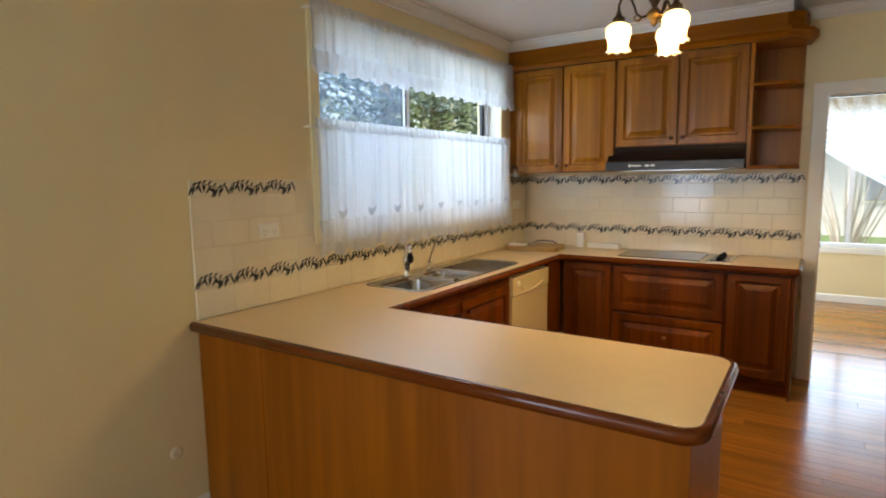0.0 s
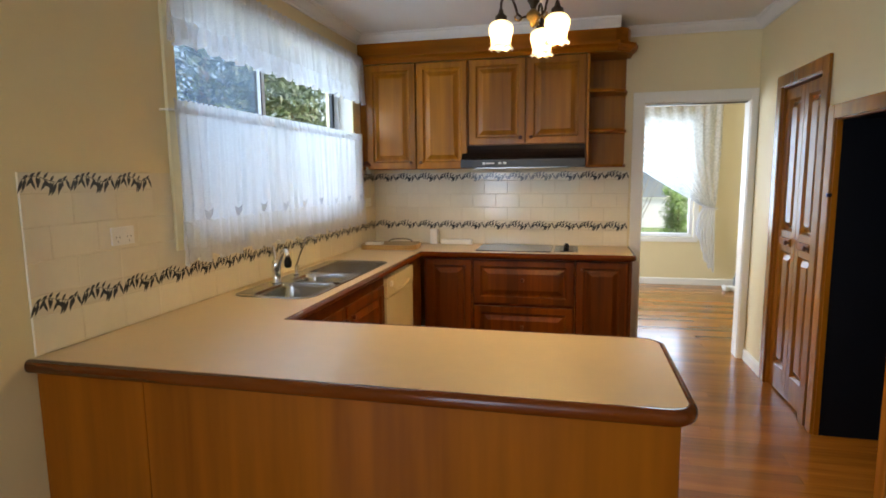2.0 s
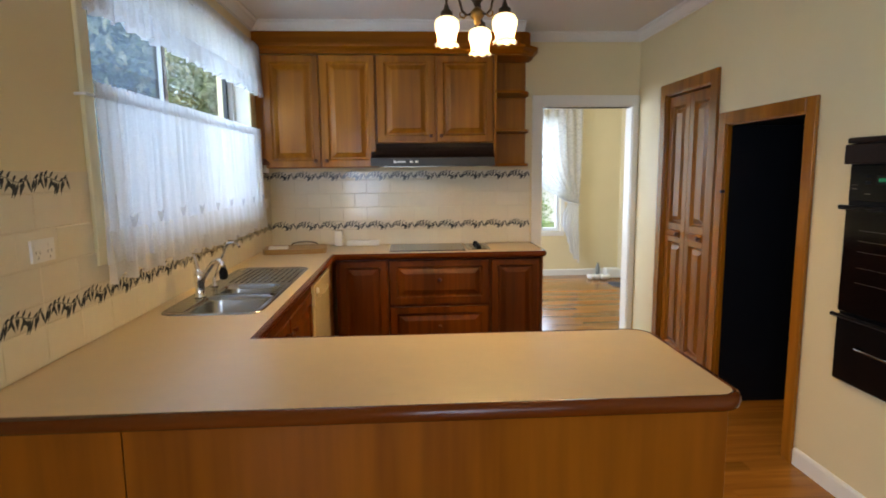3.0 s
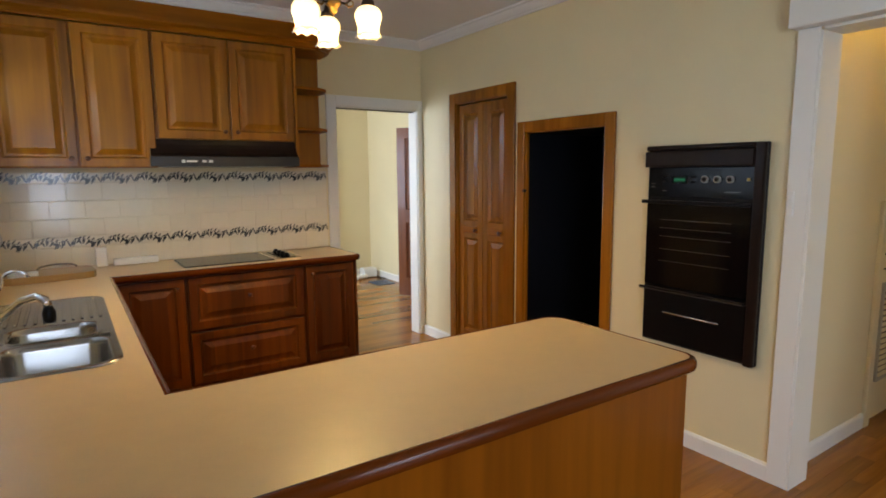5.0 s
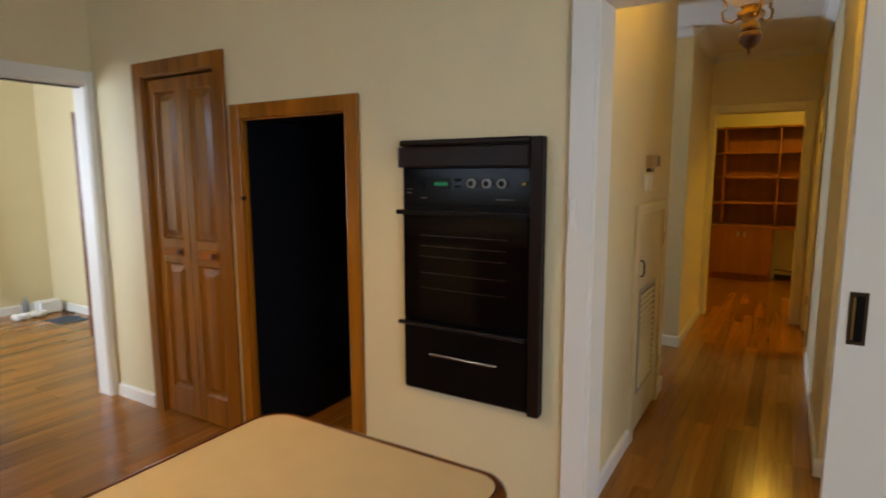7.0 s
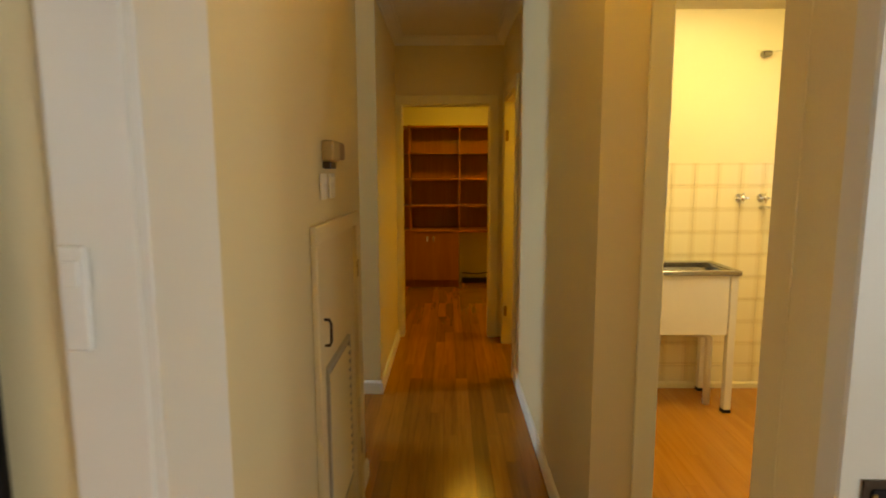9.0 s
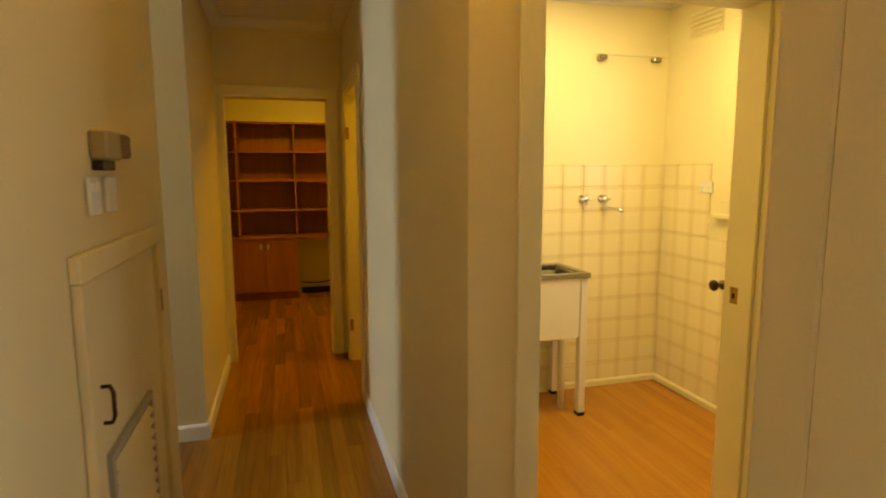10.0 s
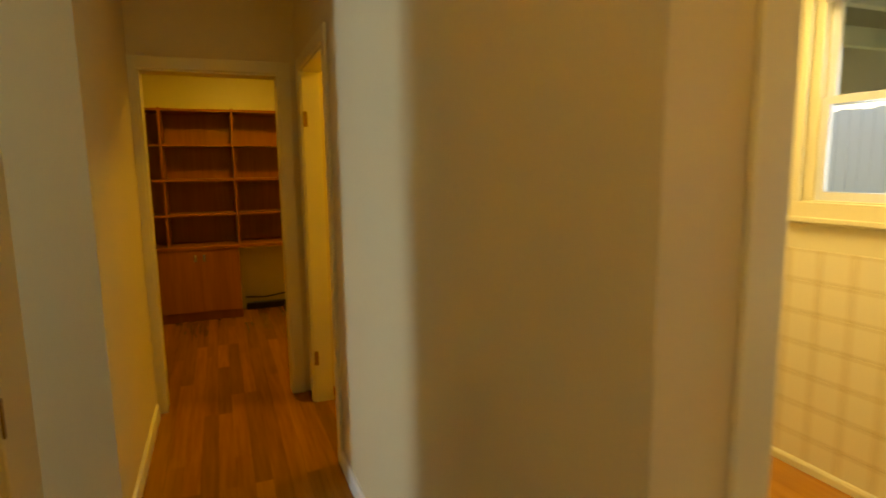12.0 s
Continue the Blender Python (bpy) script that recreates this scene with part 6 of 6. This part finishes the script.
# ---- pieces of the setting: wall tiles ----
def tile_mesh(name, w, h, t, mat, bev=0.0022, axis="y"):
    """A cushion-edged tile, corner at its origin; axis: the way it runs; it stands out by t along +x, or -y where axis is x."""
    bm = bmesh.new()
    lp = [[bm.verts.new(c) for c in q] for q in (
        [(0, 0, 0), (0, w, 0), (0, w, h), (0, 0, h)],
        [(t - 0.002, 0, 0), (t - 0.002, w, 0), (t - 0.002, w, h), (t - 0.002, 0, h)],
        [(t, bev, bev), (t, w - bev, bev), (t, w - bev, h - bev), (t, bev, h - bev)])]
    for a, b in zip(lp, lp[1:]):
        for k in range(4):
            bm.faces.new((a[k], a[(k + 1) % 4], b[(k + 1) % 4], b[k]))
    bm.faces.new(lp[-1])
    bmesh.ops.recalc_face_normals(bm, faces=bm.faces)
    me = bpy.data.meshes.new(name)
    bm.to_mesh(me)
    bm.free()
    me.materials.append(mat)
    return me


def leaf_sprig_mesh(name, w, h, t):
    """The printed sprig of a border tile: a stem with hanging narrow leaves, in own y and z."""
    bm = bmesh.new()
    rnd = random.Random(21)

    def blade(y, z, ang, l, wd):
        c, s = math.cos(ang), math.sin(ang)
        pts = [(0, 0), (0.3 * l, 0.5 * wd), (0.65 * l, 0.42 * wd), (l, 0), (0.6 * l, -0.4 * wd), (0.25 * l, -0.42 * wd)]
        bm.faces.new([bm.verts.new((t, y + u * c - v * s, z + u * s + v * c)) for u, v in pts])
    stem = [(0.01 + (w - 0.02) * k / 8, h * (0.66 + 0.16 * math.sin(2 * math.pi * k / 8))) for k in range(9)]
    for (a, b), (c, d) in zip(stem, stem[1:]):
        bm.faces.new([bm.verts.new((t, *p)) for p in ((a, b - 0.0012), (c, d - 0.0012), (c, d + 0.0012), (a, b + 0.0012))])
    n = max(3, int(14 * w / 0.2))
    for k in range(n + 1):
        y = 0.016 + (w - 0.034) * k / n
        z = h * (0.66 + 0.16 * math.sin(2 * math.pi * k / n))
        down = rnd.uniform(-2.25, -0.95)
        blade(y, z, down, h * rnd.uniform(0.58, 0.84), 0.0124)
        if k % 2 == 0:
            blade(y, z, rnd.uniform(0.1, 0.9), h * rnd.uniform(0.34, 0.50), 0.0100)
        if k % 5 == 2:
            blade(y - 0.004, z - 0.012, -1.5, 0.010, 0.010)
    me = bpy.data.meshes.new(name)
    bm.to_mesh(me)
    bm.free()
    me.materials.append(LEAFINK)
    return me


TW, GAP = 0.200, 0.0016
ROWS_Z = [(0.9045, 1.0335, False), (1.036, 1.104, True), (1.1065, 1.2205, False), (1.223, 1.337, False), (1.3395, 1.4515, False), (1.454, 1.522, True)]
rnd = random.Random(4)
meshes = {}


def tile_at(parent, m, w, h, border):
    key = (round(w, 3), round(h, 4))
    if key not in meshes:
        meshes[key] = tile_mesh("tile", *key, 0.0075, TILE)
    ob = new("tile", meshes[key])
    ob.parent = parent
    ob.matrix_basis = Matrix.Translation(-parent.location) @ m @ pose(0, 0, 0, 0, rnd.uniform(-0.12, 0.12), rnd.uniform(-0.2, 0.2))
    if border and w > 0.06:
        sprig = ("sprig", round(w, 2))
        if sprig not in meshes:
            meshes[sprig] = leaf_sprig_mesh("leaf_print", w, 0.068, 0.0080)
        sp = new("leaf_print", meshes[sprig])
        sp.parent = ob


def splash(name, label, run, start, stop, skip, frame_of):
    u = empty(name, frame_of(start, 1.2).translation, label, "tiles", kind="structure")
    for j, (z0, z1, border) in enumerate(ROWS_Z):
        a = start - (0 if (border or j % 2 == 0) else TW / 2)
        while a < stop - 0.01:
            p, q = max(a, start), min(a + TW - GAP, stop)
            if q - p > 0.02 and not skip(p, q, z0, z1):
                tile_at(u, frame_of(p, z0), q - p, z1 - z0, border)
            a += TW
    return u


WEST_TILES = splash("splashback_west", "cream wall tiles with a leaf border behind the sink", "y", 1.472, N - 0.008,
                    lambda p, q, z0, z1: q > WIN[0] - 0.05 and p < WIN[1] + 0.03 and z1 > 1.23, lambda a, z: pose(W + 0.0015, a, z))
NORTH_TILES = splash("splashback_north", "cream wall tiles with a leaf border behind the cooktop", "x", W + 0.012, 0.022,
                     lambda p, q, z0, z1: False, lambda a, z: pose(a, N - 0.0015, z, 0, 0, -90) @ Matrix.Translation((0, 0, 0)))
wpart("grout", B((W + 0.0008, W + 0.0067, 1.474, 2.19, 0.903, 1.521), (W + 0.0008, W + 0.0067, 2.19, 4.43, 0.903, 1.165), (W + 0.0008, W + 0.0067, 4.43, N - 0.004, 0.903, 1.521)), GROUT, WEST_TILES)
wpart("grout", B((W + 0.004, 0.02, N - 0.0067, N - 0.0008, 0.903, 1.521)), GROUT, NORTH_TILES)

# laundry tiles: a pale square in a slightly darker woven border
LT = bpy.data.materials.new("yellow_patterned_tile")
LT.use_nodes = True
_t = LT.node_tree
_c = _t.nodes.new("ShaderNodeTexCoord")
_s = _t.nodes.new("ShaderNodeSeparateXYZ")
_t.links.new(_c.outputs["Object"], _s.inputs[0])
vals = []
for axis in ("Y", "Z"):
    m1 = _t.nodes.new("ShaderNodeMath")
    m1.operation = "SUBTRACT"
    m1.inputs[1].default_value = 0.0755
    _t.links.new(_s.outputs[axis], m1.inputs[0])
    m2 = _t.nodes.new("ShaderNodeMath")
    m2.operation = "ABSOLUTE"
    _t.links.new(m1.outputs[0], m2.inputs[0])
    vals.append(m2.outputs[0])
_w = _t.nodes.new("ShaderNodeTexNoise")
_w.inputs["Scale"].default_value = 40
_t.links.new(_c.outputs["Object"], _w.inputs["Vector"])
# broad soft upright bands, and pairs of fine lines along the upper and lower edges
BANDS = (((0.0, 1.0), (0.66, 1.0), (0.75, 0.945), (1.0, 0.95)), ((0.0, 1.0), (0.80, 1.0), (0.83, 0.86), (0.86, 0.97), (0.89, 0.97), (0.92, 0.86), (0.95, 0.97)))
tone = None
for v, stops in zip(vals, BANDS):
    ad = _t.nodes.new("ShaderNodeMath")
    ad.operation, ad.inputs[1].default_value = "MULTIPLY_ADD", 0.004
    _t.links.new(_w.outputs["Fac"], ad.inputs[0]), _t.links.new(v, ad.inputs[2])
    sc = _t.nodes.new("ShaderNodeMath")
    sc.operation, sc.inputs[1].default_value = "MULTIPLY", 1 / 0.0775
    _t.links.new(ad.outputs[0], sc.inputs[0])
    rp = _t.nodes.new("ShaderNodeValToRGB")
    el = rp.color_ramp.elements
    el[1].position = stops[-1][0]
    el[0].color = el[1].color = (1, 1, 1, 1)
    el[1].color = (stops[-1][1], stops[-1][1] * 0.97, stops[-1][1] * 0.90, 1)
    for p, c in stops[1:-1]:
        el.new(p).color = (c, c * (0.97 if c < 1 else 1), c * (0.90 if c < 1 else 1), 1)
    _t.links.new(sc.outputs[0], rp.inputs[0])
    mm = _t.nodes.new("ShaderNodeVectorMath")
    mm.operation = "MULTIPLY"
    mm.inputs[0].default_value = (0.83, 0.755, 0.51)
    if tone is not None:
        _t.links.new(tone, mm.inputs[0])
    _t.links.new(rp.outputs[0], mm.inputs[1])
    tone = mm.outputs[0]
_t.links.new(tone, _t.nodes["Principled BSDF"].inputs["Base Color"])
_t.nodes["Principled BSDF"].inputs["Roughness"].default_value = 0.22
LTS = 0.1535
lme = tile_mesh("tile", LTS - 0.0012, LTS - 0.0012, 0.007, LT, 0.002)
ue = empty("laundry_tiles_east", (4.136, -1.28, 0.05), "pale yellow patterned laundry wall tiles", "tiles", kind="structure")
us = empty("laundry_tiles_south", (4.13, -1.284, 0.05), "pale yellow patterned laundry wall tiles", "tiles", kind="structure")
for j in range(10):
    z = 1.548 - LTS * (j + 1)
    for i in range(12):
        o = new("tile", lme)
        o.parent = ue
        o.matrix_basis = Matrix.Translation(-ue.location) @ pose(4.1355, -1.275 + LTS * (i + 1) - 0.002, z, 0, 0, 180 + rnd.uniform(-0.2, 0.2))
    for i in range(10):
        x = 4.127 - LTS * i
        if z + LTS > 1.21 and x - LTS < 3.62 and x > 2.6:
            continue
        o = new("tile", lme)
        o.parent = us
        o.matrix_basis = Matrix.Translation(-us.location) @ pose(x, -1.2835, z, 0, 0, 90 + rnd.uniform(-0.2, 0.2))

# ---- pieces of the setting: floor boards ----
floor = empty("floor", (0, 0, 0), "polished honey coloured timber strip floor", "floor", kind="structure")
JOINED = BOARD.copy()
JOINED.name = "polished_floor_boards_joined"
for nd in list(JOINED.node_tree.nodes):
    if nd.type == "OBJECT_INFO":
        g = JOINED.node_tree.nodes.new("ShaderNodeNewGeometry")
        for l in list(nd.outputs["Random"].links):
            JOINED.node_tree.links.new(g.outputs["Random Per Island"], l.to_socket)
BWID = 0.082
verts, faces = [], []
rnd = random.Random(12)
near = 0
bmeshes = {}


def board_verts(l):
    c, w = 0.0006, BWID - 0.0004
    return [(0, 0, -0.011), (l, 0, -0.011), (l, w, -0.011), (0, w, -0.011), (0, 0, -c), (l, 0, -c), (l, w, -c), (0, w, -c),
            (c, c, 0), (l - c, c, 0), (l - c, w - c, 0), (c, w - c, 0)]


BF = [(0, 1, 5, 4), (1, 2, 6, 5), (2, 3, 7, 6), (3, 0, 4, 7), (4, 5, 9, 8), (5, 6, 10, 9), (6, 7, 11, 10), (7, 4, 8, 11), (8, 9, 10, 11)]
y = SOUTH
while y < 8.05:
    x, first = W - 0.02, True
    while x < 8.1:
        l = rnd.choice((0.3, 0.5, 0.8, 1.1, 1.4) if first else (0.6, 0.9, 1.2, 1.5, 1.8, 2.4))
        first = False
        if -1.29 < y < 0.69:
            l = next((round(w - x, 4) for w in (2.275, 4.2) if x < w - 0.01 < x + l), l)
        cx, cy = x + l / 2, y + BWID / 2
        hall = 0.78 < cy < 1.75 and 0.3 < cx < 7.6
        kit = -0.4 < cx < 2.2 and 1.75 <= cy < 8.0 and cx < 1.2 + 0.0 * cy
        laundry = 2.27 < cx < 4.2 and -1.3 < cy < 0.74
        if (hall or kit or laundry) and near < 300:
            if (l, laundry) not in bmeshes:
                me = bpy.data.meshes.new("floor_board")
                me.from_pydata(board_verts(l - 0.0008), [], BF)
                me.materials.append(LAUNDRY_BOARD if laundry else BOARD)
                bmeshes[l, laundry] = me
            o = new("floor_board", bmeshes[l, laundry])
            o.parent = floor
            o.location = (x, y, 0)
            near += 1
        else:
            b = len(verts)
            verts += [(x + p, y + q, r) for p, q, r in board_verts(l - 0.0008)]
            faces += [tuple(b + k for k in f) for f in BF]
        x += l
    y += BWID
me = bpy.data.meshes.new("floor_boards_far")
me.from_pydata(verts, [], faces)
me.materials.append(JOINED)
o = new("floor_boards", me)
o.parent = floor
tagged(o, "more polished timber floor boards", kind="stuff")
